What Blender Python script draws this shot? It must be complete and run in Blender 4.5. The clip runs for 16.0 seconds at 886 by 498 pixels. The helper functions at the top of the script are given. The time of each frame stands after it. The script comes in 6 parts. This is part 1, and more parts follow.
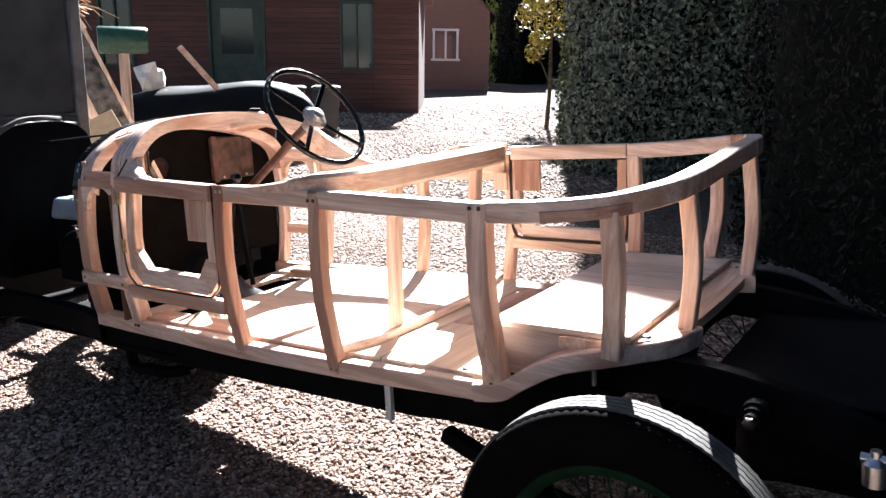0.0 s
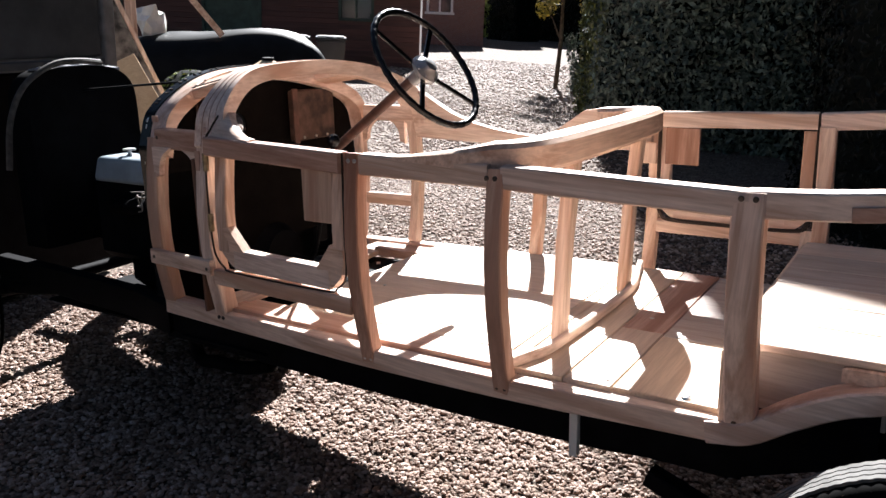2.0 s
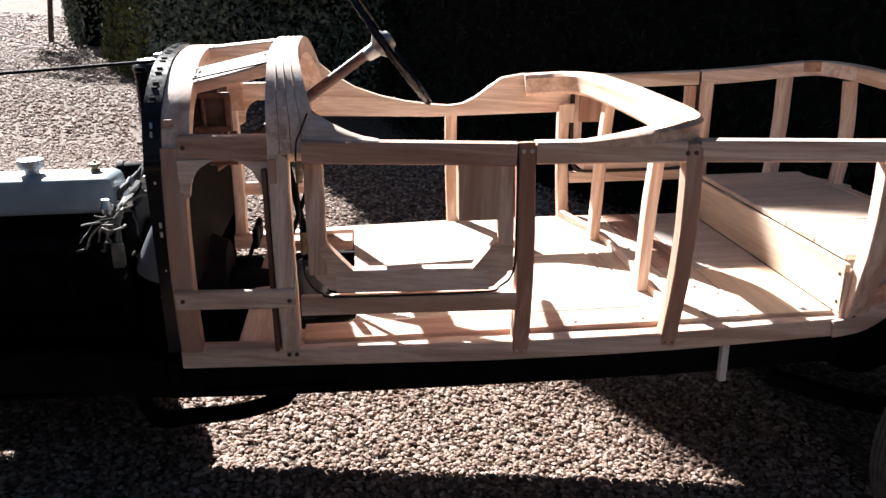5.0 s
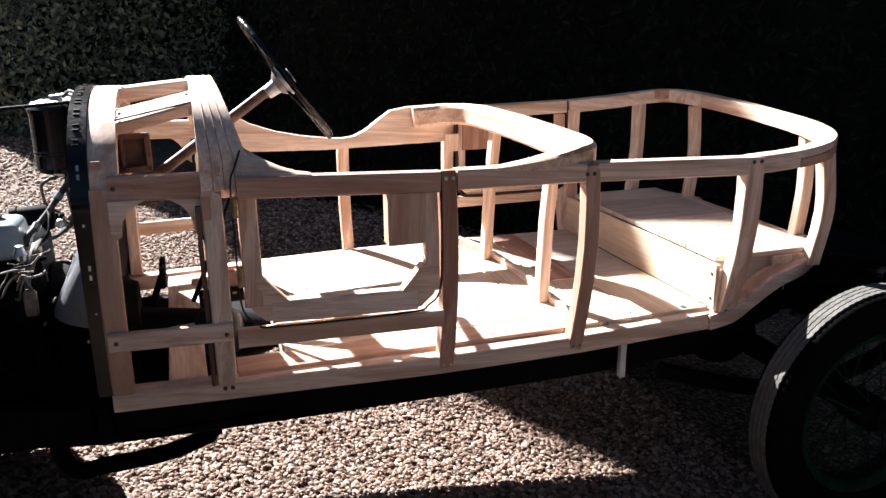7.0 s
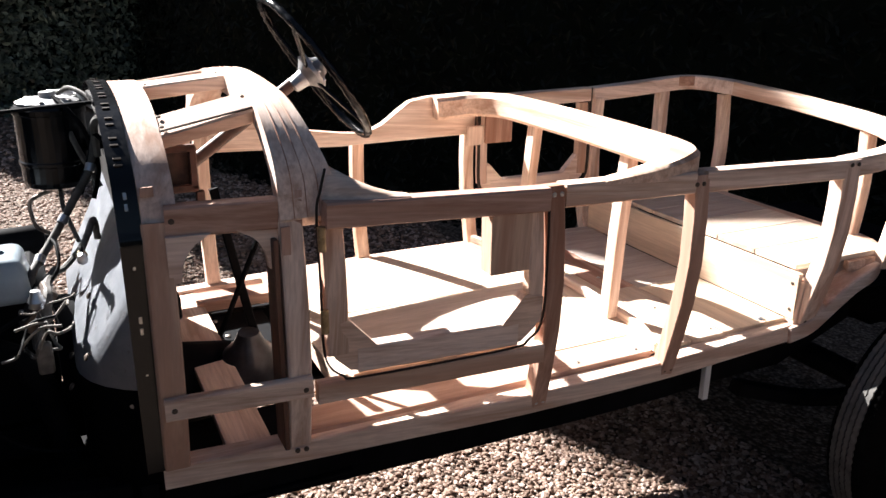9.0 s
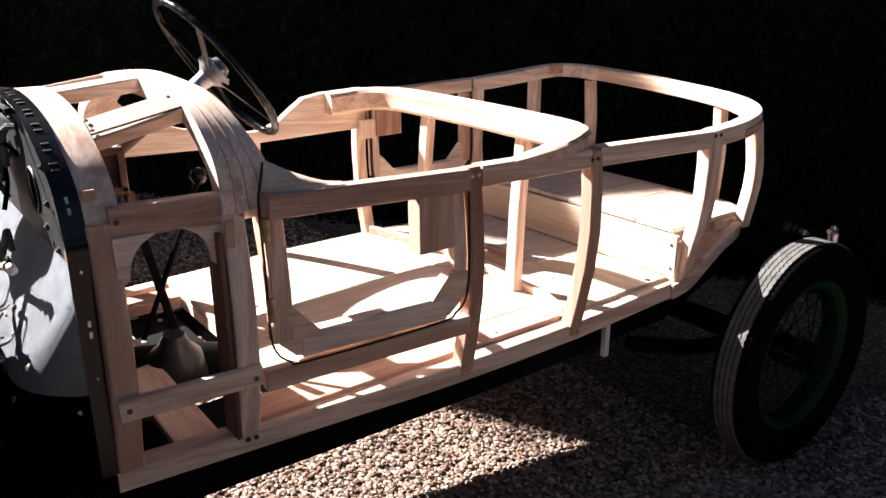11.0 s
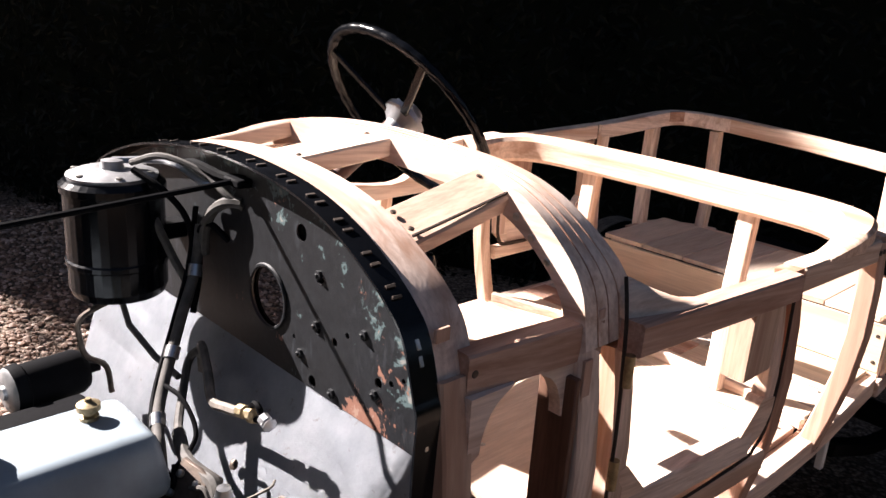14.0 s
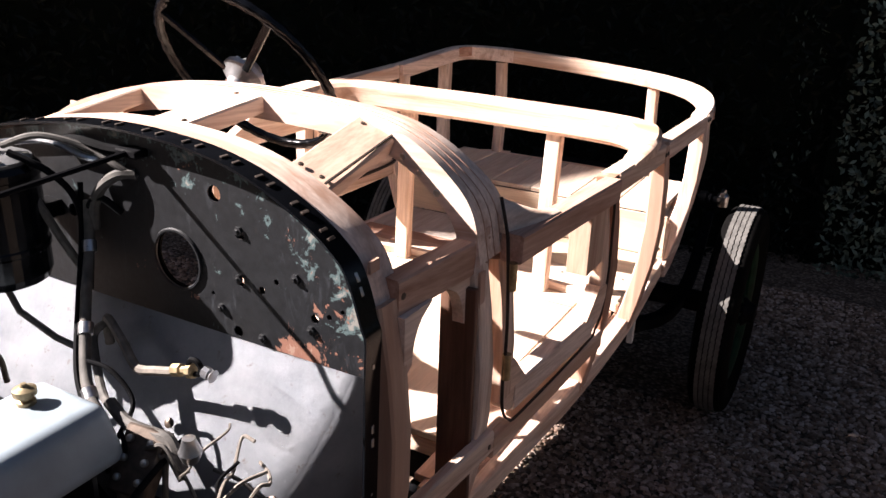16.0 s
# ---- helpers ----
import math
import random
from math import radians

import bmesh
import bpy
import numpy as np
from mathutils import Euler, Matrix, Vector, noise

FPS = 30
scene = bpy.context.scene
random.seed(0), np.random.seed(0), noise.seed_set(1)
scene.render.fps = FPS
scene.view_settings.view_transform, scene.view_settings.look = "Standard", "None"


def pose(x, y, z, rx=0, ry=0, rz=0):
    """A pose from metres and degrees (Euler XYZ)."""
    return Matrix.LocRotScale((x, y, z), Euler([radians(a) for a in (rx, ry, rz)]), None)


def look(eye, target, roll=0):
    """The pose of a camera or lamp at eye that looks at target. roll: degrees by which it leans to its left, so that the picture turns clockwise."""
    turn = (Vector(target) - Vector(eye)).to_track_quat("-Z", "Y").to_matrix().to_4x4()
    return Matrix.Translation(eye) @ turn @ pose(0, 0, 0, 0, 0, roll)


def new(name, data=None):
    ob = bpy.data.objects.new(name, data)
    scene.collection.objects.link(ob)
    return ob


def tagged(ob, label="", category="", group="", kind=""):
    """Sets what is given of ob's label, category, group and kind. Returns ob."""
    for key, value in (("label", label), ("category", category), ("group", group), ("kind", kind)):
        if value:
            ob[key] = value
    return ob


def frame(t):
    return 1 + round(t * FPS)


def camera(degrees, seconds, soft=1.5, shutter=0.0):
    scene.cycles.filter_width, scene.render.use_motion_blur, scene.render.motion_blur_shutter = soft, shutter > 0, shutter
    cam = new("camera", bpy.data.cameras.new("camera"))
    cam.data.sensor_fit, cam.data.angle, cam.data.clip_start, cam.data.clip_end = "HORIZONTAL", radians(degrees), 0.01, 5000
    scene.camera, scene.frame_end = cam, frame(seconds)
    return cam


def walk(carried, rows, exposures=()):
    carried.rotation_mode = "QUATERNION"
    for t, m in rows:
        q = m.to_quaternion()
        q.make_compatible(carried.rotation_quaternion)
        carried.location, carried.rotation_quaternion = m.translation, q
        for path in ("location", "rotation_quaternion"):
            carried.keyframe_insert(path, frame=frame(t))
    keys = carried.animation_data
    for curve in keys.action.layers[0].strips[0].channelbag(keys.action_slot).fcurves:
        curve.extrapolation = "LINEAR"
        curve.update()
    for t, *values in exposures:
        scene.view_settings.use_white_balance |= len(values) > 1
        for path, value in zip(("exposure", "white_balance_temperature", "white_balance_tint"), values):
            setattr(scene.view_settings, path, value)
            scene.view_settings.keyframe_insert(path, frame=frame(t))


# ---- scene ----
cam = camera(57.8, 16.0)
PATH = [
    (0, (2.9158, -2.4420, 1.6946), (1.8541, -0.8125, 1.2284), 0.72),
    (0.5, (2.8072, -2.4586, 1.6919), (1.7949, -0.8086, 1.1892), 0.73),
    (1, (2.6345, -2.3676, 1.6783), (1.6350, -0.7207, 1.1409), 1.11),
    (1.5, (2.4588, -2.3204, 1.6745), (1.4379, -0.6956, 1.1108), 2.07),
    (2, (2.1400, -2.2879, 1.6346), (1.1416, -0.6504, 1.0673), 2.51),
    (2.5, (1.7881, -2.3439, 1.6587), (0.9405, -0.6358, 1.0555), 2.09),
    (3, (1.4287, -2.3288, 1.6143), (0.7094, -0.5739, 0.9795), 1.41),
    (3.5, (1.1633, -2.4222, 1.6099), (0.6996, -0.5889, 0.9586), 1.44),
    (4, (0.8942, -2.6082, 1.6130), (0.7494, -0.7261, 0.9521), 3.04),
    (4.5, (0.6361, -2.5803, 1.5830), (0.6642, -0.6964, 0.9121), 3.86),
    (5, (0.3803, -2.5949, 1.6253), (0.6290, -0.7097, 1.0054), 3.99),
    (7.3, (0.0776, -2.6786, 1.6348), (0.7195, -0.8577, 1.1129), 3.75),
    (7.5, (0.0429, -2.5596, 1.6392), (0.6807, -0.7400, 1.1082), 3.68),
    (8, (-0.0256, -2.3298, 1.6598), (0.6164, -0.5139, 1.1209), 3.34),
    (8.5, (-0.1510, -2.1559, 1.6391), (0.6338, -0.3993, 1.0928), 3.95),
    (9, (-0.2364, -2.1554, 1.6520), (0.6388, -0.4540, 1.0695), 4.61),
    (9.5, (-0.2375, -2.1901, 1.6599), (0.7207, -0.5400, 1.0606), 4.48),
    (10, (-0.3468, -2.1947, 1.6540), (0.7029, -0.5980, 1.0635), 3.68),
    (12.5, (-0.4845, -1.8225, 1.6183), (0.7691, -0.3584, 1.0847), 4.23),
    (13, (-0.5249, -1.5503, 1.6347), (0.7341, -0.0903, 1.1023), 5.10),
    (13.5, (-0.6721, -1.3724, 1.6287), (0.6483, 0.0331, 1.0985), 6.35),
    (14, (-0.7786, -1.2221, 1.6378), (0.5948, 0.1367, 1.1205), 7.00),
    (14.5, (-0.8079, -1.1582, 1.6433), (0.6962, 0.0470, 1.1091), 6.08),
    (15, (-0.9064, -1.1590, 1.6528), (0.7310, -0.1586, 1.0887), 5.15),
    (15.5, (-1.0029, -1.1579, 1.6441), (0.6838, -0.2564, 1.0588), 4.42),
    (16, (-1.0240, -1.1475, 1.6469), (0.6679, -0.2659, 1.0469), 4.03),
]
walk(cam, [(t, look(eye, target, roll)) for t, eye, target, roll in PATH], exposures=[(0.0, 3.08, 6100, 10), (1.0, 2.72, 6150, 10), (2.0, 2.2, 6200, 10), (3.0, 1.98, 6250, 10), (7.5, 2.27, 6400, 10), (12.5, 2.2, 6700, 15), (16.0, 2.05, 6850, 18)])

# ---- world and sun ----
SUN_AZ = Vector((-0.45, 0.893, 0.0)).normalized()
SUN_EL = radians(34)
to_sun = Vector((SUN_AZ.x * math.cos(SUN_EL), SUN_AZ.y * math.cos(SUN_EL), math.sin(SUN_EL)))
world = bpy.data.worlds.new("sky_world")
scene.world = world
world.use_nodes = True
wn = world.node_tree
sky = wn.nodes.new("ShaderNodeTexSky")
sky.sky_type = "NISHITA"
sky.sun_disc = False
sky.sun_elevation = SUN_EL
sky.sun_rotation = math.atan2(to_sun.x, to_sun.y)
wn.links.new(sky.outputs[0], wn.nodes["Background"].inputs[0])
wn.nodes["Background"].inputs[1].default_value = 0.0145
sun_data = bpy.data.lights.new("sun", "SUN")
sun_data.energy, sun_data.angle, sun_data.color = 5.0, radians(0.53), (1.0, 0.975, 0.945)
sun = new("sun", sun_data)
sun.matrix_world = look(to_sun * 60, (0, 0, 0))

# ---- the car's own frame: x to the tail, y to the driver's side, z up; it stands nose down ----
CAR = Matrix.Translation((0, 0, 0.035)) @ Matrix.Rotation(-math.atan(0.075), 4, "Y")
rng = random.Random(7)


# ---- materials ----
def nodes_of(name):
    m = bpy.data.materials.new(name)
    m.use_nodes = True
    return m, m.node_tree, m.node_tree.nodes["Principled BSDF"]


def ramp(nt, fac, stops):
    r = nt.nodes.new("ShaderNodeValToRGB")
    nt.links.new(fac, r.inputs[0])
    while len(r.color_ramp.elements) < len(stops):
        r.color_ramp.elements.new(0.5)
    for e, (p, c) in zip(r.color_ramp.elements, stops):
        e.position, e.color = p, (*c, 1) if len(c) == 3 else c
    return r.outputs[0]


def noise_tex(nt, scale, detail=4, rough=0.55, coords=None, stretch=None, distort=0.0):
    n = nt.nodes.new("ShaderNodeTexNoise")
    n.inputs["Scale"].default_value, n.inputs["Detail"].default_value = scale, detail
    n.inputs["Roughness"].default_value, n.inputs["Distortion"].default_value = rough, distort
    if coords is None:
        coords = nt.nodes.new("ShaderNodeTexCoord").outputs["Object"]
    if stretch:
        mp = nt.nodes.new("ShaderNodeMapping")
        mp.inputs["Scale"].default_value = stretch
        nt.links.new(coords, mp.inputs[0])
        coords = mp.outputs[0]
    nt.links.new(coords, n.inputs["Vector"])
    return n.outputs["Fac"]


def mix(nt, fac, a, b, kind="MIX"):
    m = nt.nodes.new("ShaderNodeMix")
    m.data_type, m.blend_type = "RGBA", kind
    for sock, v in ((m.inputs["Factor"], fac), (m.inputs["A"], a), (m.inputs["B"], b)):
        if isinstance(v, (int, float)):
            sock.default_value = v
        elif isinstance(v, tuple):
            sock.default_value = (*v, 1)
        else:
            nt.links.new(v, sock)
    return m.outputs["Result"]


def bump(nt, bsdf, height, strength=0.3, distance=0.002):
    b = nt.nodes.new("ShaderNodeBump")
    b.inputs["Strength"].default_value, b.inputs["Distance"].default_value = strength, distance
    nt.links.new(height, b.inputs["Height"])
    nt.links.new(b.outputs[0], bsdf.inputs["Normal"])


def wood(name, axis, pale, dark, rough=0.62, line=1.0, stain=0.28):
    """Planed timber: long grain along one axis, growth rings, blotches, and a tint of its own for each piece."""
    m, nt, b = nodes_of(name)
    co = nt.nodes.new("ShaderNodeTexCoord").outputs["Object"]
    inf = nt.nodes.new("ShaderNodeObjectInfo")
    shift = nt.nodes.new("ShaderNodeVectorMath")
    shift.operation = "MULTIPLY_ADD"
    nt.links.new(inf.outputs["Random"], shift.inputs[0])
    shift.inputs[1].default_value = (13.0, 7.0, 5.0)
    nt.links.new(co, shift.inputs[2])
    v = shift.outputs[0]
    st = [26.0, 26.0, 26.0]
    bent = axis == "b"
    axis = "y" if bent else axis
    st["xyz".index(axis)] = 1.6
    if bent:
        st = [24.0, 3.2, 17.0]
    grain = noise_tex(nt, 1.0, 5, 0.6, v, tuple(st), 0.6)
    st2 = [150.0, 150.0, 150.0]
    st2["xyz".index(axis)] = 7.0
    if bent:
        st2 = [150.0, 12.0, 90.0]
    fine = noise_tex(nt, 1.0, 3, 0.6, v, tuple(st2))
    blotch = noise_tex(nt, 5.0, 4, 0.6, v)
    c = ramp(nt, grain, [(0.36, dark), (0.52, pale), (0.66, tuple(min(1, k * 1.08) for k in pale))])
    st3 = [11.0, 11.0, 11.0]
    st3["xyz".index(axis)] = 0.7
    if bent:
        st3 = [11.0, 1.4, 7.0]
    heart = noise_tex(nt, 1.0, 3, 0.5, v, tuple(st3), 0.35)
    c = mix(nt, ramp(nt, heart, [(0.54, (0, 0, 0)), (0.60, (0.55 * line, 0.55 * line, 0.55 * line)), (0.72, (0.85 * line, 0.85 * line, 0.85 * line))]), c, tuple(k * g for k, g in zip(dark, (0.86, 0.74, 0.68))))
    c = mix(nt, ramp(nt, fine, [(0.35, (0.38, 0.38, 0.38)), (0.6, (0, 0, 0))]), c, tuple(k * 0.72 for k in dark))
    c = mix(nt, ramp(nt, blotch, [(0.5, (0, 0, 0)), (0.75, (stain, stain, stain))]), c, tuple(k * 0.8 for k in dark))
    tint = ramp(nt, inf.outputs["Random"], [(0.0, (0.93, 0.86, 0.83)), (0.35, (1.0, 0.975, 0.965)), (0.7, (1.0, 0.96, 0.91)), (1.0, (0.95, 0.84, 0.75))])
    c = mix(nt, 1.0, c, tint, "MULTIPLY")
    nt.links.new(c, b.inputs["Base Color"])
    b.inputs["Roughness"].default_value = rough
    b.inputs["Specular IOR Level"].default_value = 0.3
    bump(nt, b, fine, 0.25 * line, 0.0015)
    return m


ASH = ((0.86, 0.715, 0.63), (0.60, 0.42, 0.33))
PINK = ((0.58, 0.385, 0.31), (0.38, 0.215, 0.16))
ash = {a: wood("ash_" + a, a, *ASH, stain=0.40 if a == "b" else 0.34) for a in "xyzb"}
tan = {a: wood("tan_ash_" + a, a, (0.66, 0.48, 0.385), (0.52, 0.345, 0.27)) for a in "xz"}
brown = {a: wood("redwood_" + a, a, *PINK) for a in "xyz"}
ply = wood("plywood", "x", (0.76, 0.64, 0.54), (0.67, 0.54, 0.44), 0.6, 0.35, 0.2)
ply_y = wood("plywood_cross", "y", (0.74, 0.63, 0.52), (0.65, 0.53, 0.43), 0.6, 0.35, 0.2)
ply_grey = wood("grey_plank", "x", (0.56, 0.49, 0.44), (0.47, 0.39, 0.34), 0.65, 0.35, 0.3)
walnut = wood("dark_walnut", "z", (0.20, 0.115, 0.085), (0.12, 0.065, 0.048))
pinkish = wood("pink_tinted_ply", "x", (0.66, 0.47, 0.39), (0.54, 0.36, 0.29), 0.6, 0.6, 0.3)
card = wood("cardboard", "x", (0.50, 0.37, 0.25), (0.46, 0.33, 0.22), 0.9, 0.3, 0.1)


def plain(name, colour, rough=0.5, metal=0.0, vary=0.25, scale=18.0, bumps=0.15, spec=0.5):
    """A painted, rubber or metal surface with blotches and fine roughness."""
    m, nt, b = nodes_of(name)
    n1 = noise_tex(nt, scale, 5)
    n2 = noise_tex(nt, scale * 9, 3)
    lo, hi = tuple(c * (1 - vary) for c in colour), tuple(min(1, c * (1 + vary)) for c in colour)
    c = ramp(nt, n1, [(0.35, lo), (0.65, hi)])
    nt.links.new(c, b.inputs["Base Color"])
    r = nt.nodes.new("ShaderNodeMapRange")
    nt.links.new(n2, r.inputs[0])
    r.inputs[3].default_value, r.inputs[4].default_value = max(0.05, rough - 0.12), min(1, rough + 0.12)
    nt.links.new(r.outputs[0], b.inputs["Roughness"])
    b.inputs["Metallic"].default_value = metal
    b.inputs["Specular IOR Level"].default_value = spec
    bump(nt, b, n2, bumps, 0.001)
    return m


black_iron = plain("black_iron", (0.004, 0.004, 0.005), 0.7, 0.0, 0.4, 12, 0.2, 0.06)
black_gloss = plain("black_enamel", (0.004, 0.0045, 0.006), 0.2, 0.0, 0.3, 10, 0.05, 0.3)
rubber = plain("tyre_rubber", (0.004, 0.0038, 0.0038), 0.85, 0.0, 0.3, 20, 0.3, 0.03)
steel = plain("bright_steel", (0.60, 0.60, 0.62), 0.32, 1.0, 0.15, 30, 0.1)
zinc = plain("zinc_screw", (0.62, 0.60, 0.57), 0.4, 1.0, 0.2, 60, 0.1)
screw_dark = plain("dark_screw", (0.10, 0.075, 0.06), 0.5, 0.6, 0.3, 60, 0.1)
brass = plain("old_brass", (0.34, 0.27, 0.17), 0.55, 1.0, 0.3, 60, 0.2)
alloy = plain("cast_alloy", (0.42, 0.42, 0.43), 0.45, 0.8, 0.25, 25, 0.3)
rust_brown = plain("rusty_brown_paint", (0.10, 0.045, 0.032), 0.55, 0.0, 0.45, 22, 0.3)
# near-black brown for the bulkhead's inner face
lining_brown = plain("near_black_brown_lining", (0.004, 0.003, 0.0027), 0.7, 0.0, 0.5, 14, 0.3, 0.05)
cover_blue = plain("pale_blue_grey_enamel", (0.29, 0.345, 0.39), 0.38, 0.0, 0.12, 14, 0.1)
hose_grey = plain("grey_cloth_loom", (0.075, 0.068, 0.062), 0.75, 0.0, 0.35, 40, 0.4)
hose_pale = plain("pale_rubber_hose", (0.17, 0.145, 0.122), 0.7, 0.0, 0.3, 40, 0.3)
panel_brown = plain("mottled_brown_panel", (0.085, 0.05, 0.038), 0.6, 0.0, 0.6, 16, 0.3, 0.3)
# strips in this colour stand in for shade in gaps, slots and grooves
dark_gap = plain("gap_shade_brown", (0.035, 0.022, 0.016), 0.9, 0.0, 0.2, 30, 0.1)
white_paint = plain("white_paint", (0.78, 0.77, 0.74), 0.5, 0.0, 0.06, 8, 0.1)
green_rim = plain("green_rim_paint", (0.005, 0.024, 0.012), 0.55, 0.0, 0.4, 18, 0.2, 0.1)


# ---- builders ----
def mesh_of(bm, name, mat, smooth=False):
    bmesh.ops.recalc_face_normals(bm, faces=bm.faces[:])
    me = bpy.data.meshes.new(name)
    bm.to_mesh(me)
    bm.free()
    if mat:
        me.materials.append(mat)
    if smooth:
        me.polygons.foreach_set("use_smooth", [True] * len(me.polygons))
        if len(me.polygons) < 60000:
            me.set_sharp_from_angle(angle=radians(38))
    return me


def thing(name, label, category, at=(0, 0, 0), group="", kind=""):
    e = new(name)
    e.empty_display_size = 0.2
    e.matrix_basis = Matrix.Translation(at)
    return tagged(e, label, category, group, kind)


def part(name, bm, mat, parent, label="", m=CAR, smooth=True):
    """Links a bmesh as one mesh object under a thing or part; m takes its place into the world."""
    if m is not None:
        bm.transform(m)
    up = parent
    inv = Matrix.Identity(4)
    while up is not None:
        inv = inv @ up.matrix_basis.inverted() if up.parent is None else inv
        up = up.parent
    ob = new(name, mesh_of(bm, name, mat, smooth))
    ob.parent = parent
    if parent is not None and parent.parent is None:
        ob.matrix_parent_inverse = inv
    return tagged(ob, label)


def solo(name, bm, mat, label, category, m=None, group="", kind="", smooth=False):
    if m is not None:
        bm.transform(m)
    return tagged(new(name, mesh_of(bm, name, mat, smooth)), label, category, group, kind)


def curve_through(pts, n=8, closed=False):
    """Catmull-Rom points through pts."""
    P = [Vector(p) for p in pts]
    out, k = [], len(P)
    for i in range(k if closed else k - 1):
        if closed:
            a, b, c, d = P[i - 1], P[i], P[(i + 1) % k], P[(i + 2) % k]
        else:
            b, c = P[i], P[i + 1]
            a = P[i - 1] if i else b * 2 - c
            d = P[i + 2] if i + 2 < k else c * 2 - b
        for j in range(n):
            t = j / n
            out.append(0.5 * ((2 * b) + (c - a) * t + (2 * a - 5 * b + 4 * c - d) * t * t + (3 * b - a - 3 * c + d) * t ** 3))
    if not closed:
        out.append(P[-1].copy())
    return out


def sweep(pts, section, up=(0, 0, 1), bm=None, closed=False, sizes=None):
    """Sweeps a 2D section (side, up) along points."""
    bm = bm or bmesh.new()
    P = [Vector(p) for p in pts]
    up = Vector(up)
    n, rings = len(P), []
    for i, p in enumerate(P):
        if closed:
            t = (P[(i + 1) % n] - P[i - 1])
        else:
            t = P[min(i + 1, n - 1)] - P[max(i - 1, 0)]
        t.normalize()
        side = t.cross(up)
        if side.length < 1e-4:
            side = t.cross(Vector((1, 0, 0)))
        side.normalize()
        u = side.cross(t).normalized()
        k = sizes[i] if sizes else 1.0
        rings.append([bm.verts.new(p + side * a * k + u * b * k) for a, b in section])
    m = len(section)
    for i in range(n if closed else n - 1):
        r, q = rings[i], rings[(i + 1) % n]
        for j in range(m):
            bm.faces.new((r[j], r[(j + 1) % m], q[(j + 1) % m], q[j]))
    if not closed:
        bm.faces.new(rings[0][::-1])
        bm.faces.new(rings[-1])
    return bm


def rect(w, h, c=0.004):
    a, b = w / 2, h / 2
    c = min(c, a * 0.45, b * 0.45)
    return [(-a + c, -b), (a - c, -b), (a, -b + c), (a, b - c), (a - c, b), (-a + c, b), (-a, b - c), (-a, -b + c)]


def beam(pts, w, h, up=(0, 0, 1), c=0.004, bm=None):
    return sweep(pts, rect(w, h, c), up, bm)


def circle(r, n=10):
    return [(r * math.cos(2 * math.pi * i / n), r * math.sin(2 * math.pi * i / n)) for i in range(n)]


def tube(pts, r, n=8, bm=None, closed=False, sizes=None):
    P = [Vector(p) for p in pts]
    d = (P[-1] - P[0]) if not closed else Vector((0, 0, 0))
    up = (0, 0, 1) if abs(d.z) < 0.9 * max(d.length, 1e-6) else (1, 0, 0)
    return sweep(P, circle(r, n), up, bm, closed, sizes)


def box(centre, size, bev=0.004, m=None, bm=None):
    b = bmesh.new()
    bmesh.ops.create_cube(b, size=1.0)
    for v in b.verts:
        v.co = Vector((v.co.x * size[0], v.co.y * size[1], v.co.z * size[2]))
    if bev:
        bmesh.ops.bevel(b, geom=b.edges[:], offset=min(bev, min(size) * 0.3), segments=1, affect="EDGES")
    if m is not None:
        b.transform(m)
    bmesh.ops.translate(b, verts=b.verts[:], vec=Vector(centre))
    return join(bm, b) if bm else b


def join(bm, other):
    """Adds other into bm."""
    me = bpy.data.meshes.new("tmp")
    other.to_mesh(me)
    other.free()
    bm.from_mesh(me)
    bpy.data.meshes.remove(me)
    return bm


def prism(outline, thick, place, bm=None):
    """A plate: outline in (u, v), place(u, v, w) gives the point; w runs over 0..thick."""
    bm = bm or bmesh.new()
    a = [bm.verts.new(place(u, v, 0)) for u, v in outline]
    b = [bm.verts.new(place(u, v, thick)) for u, v in outline]
    n = len(outline)
    bm.faces.new(a[::-1])
    bm.faces.new(b)
    for i in range(n):
        bm.faces.new((a[i], a[(i + 1) % n], b[(i + 1) % n], b[i]))
    return bm


def lathe(profile, n=24, m=None, bm=None, ring=False):
    """Turns (r, z) round the z axis."""
    b = bmesh.new()
    rings = [[b.verts.new((r * math.cos(2 * math.pi * i / n), r * math.sin(2 * math.pi * i / n), z)) for i in range(n)] for r, z in profile]
    for p, q in zip(rings, rings[1:]):
        for i in range(n):
            b.faces.new((p[i], p[(i + 1) % n], q[(i + 1) % n], q[i]))
    for r in () if ring else (rings[0][::-1], rings[-1]):
        b.faces.new(r)
    for i in range(n) if ring else ():
        b.faces.new((rings[-1][i], rings[-1][(i + 1) % n], rings[0][(i + 1) % n], rings[0][i]))
    if m is not None:
        b.transform(m)
    return join(bm, b) if bm else b


def axis_to(d, at):
    """A pose whose z axis points along d."""
    return Matrix.Translation(at) @ Vector(d).to_track_quat("Z", "Y").to_matrix().to_4x4()


SCREW = lathe([(0.001, -0.002), (0.0062, -0.002), (0.0062, 0.0008), (0.0045, 0.002), (0.001, 0.0022)], 10)
SCREW_MESH = {}


def screws(parent, places, d=(0, -1, 0), mat=None, size=1.0):
    """Small screw heads; they share one mesh."""
    mat = mat or zinc
    if mat.name not in SCREW_MESH:
        b = SCREW.copy()
        SCREW_MESH[mat.name] = mesh_of(b, "screw", mat, False)
    for p in places:
        o = new("screw", SCREW_MESH[mat.name])
        o.parent = parent
        o.matrix_basis = CAR @ axis_to(d, p) @ Matrix.Scale(size, 4)


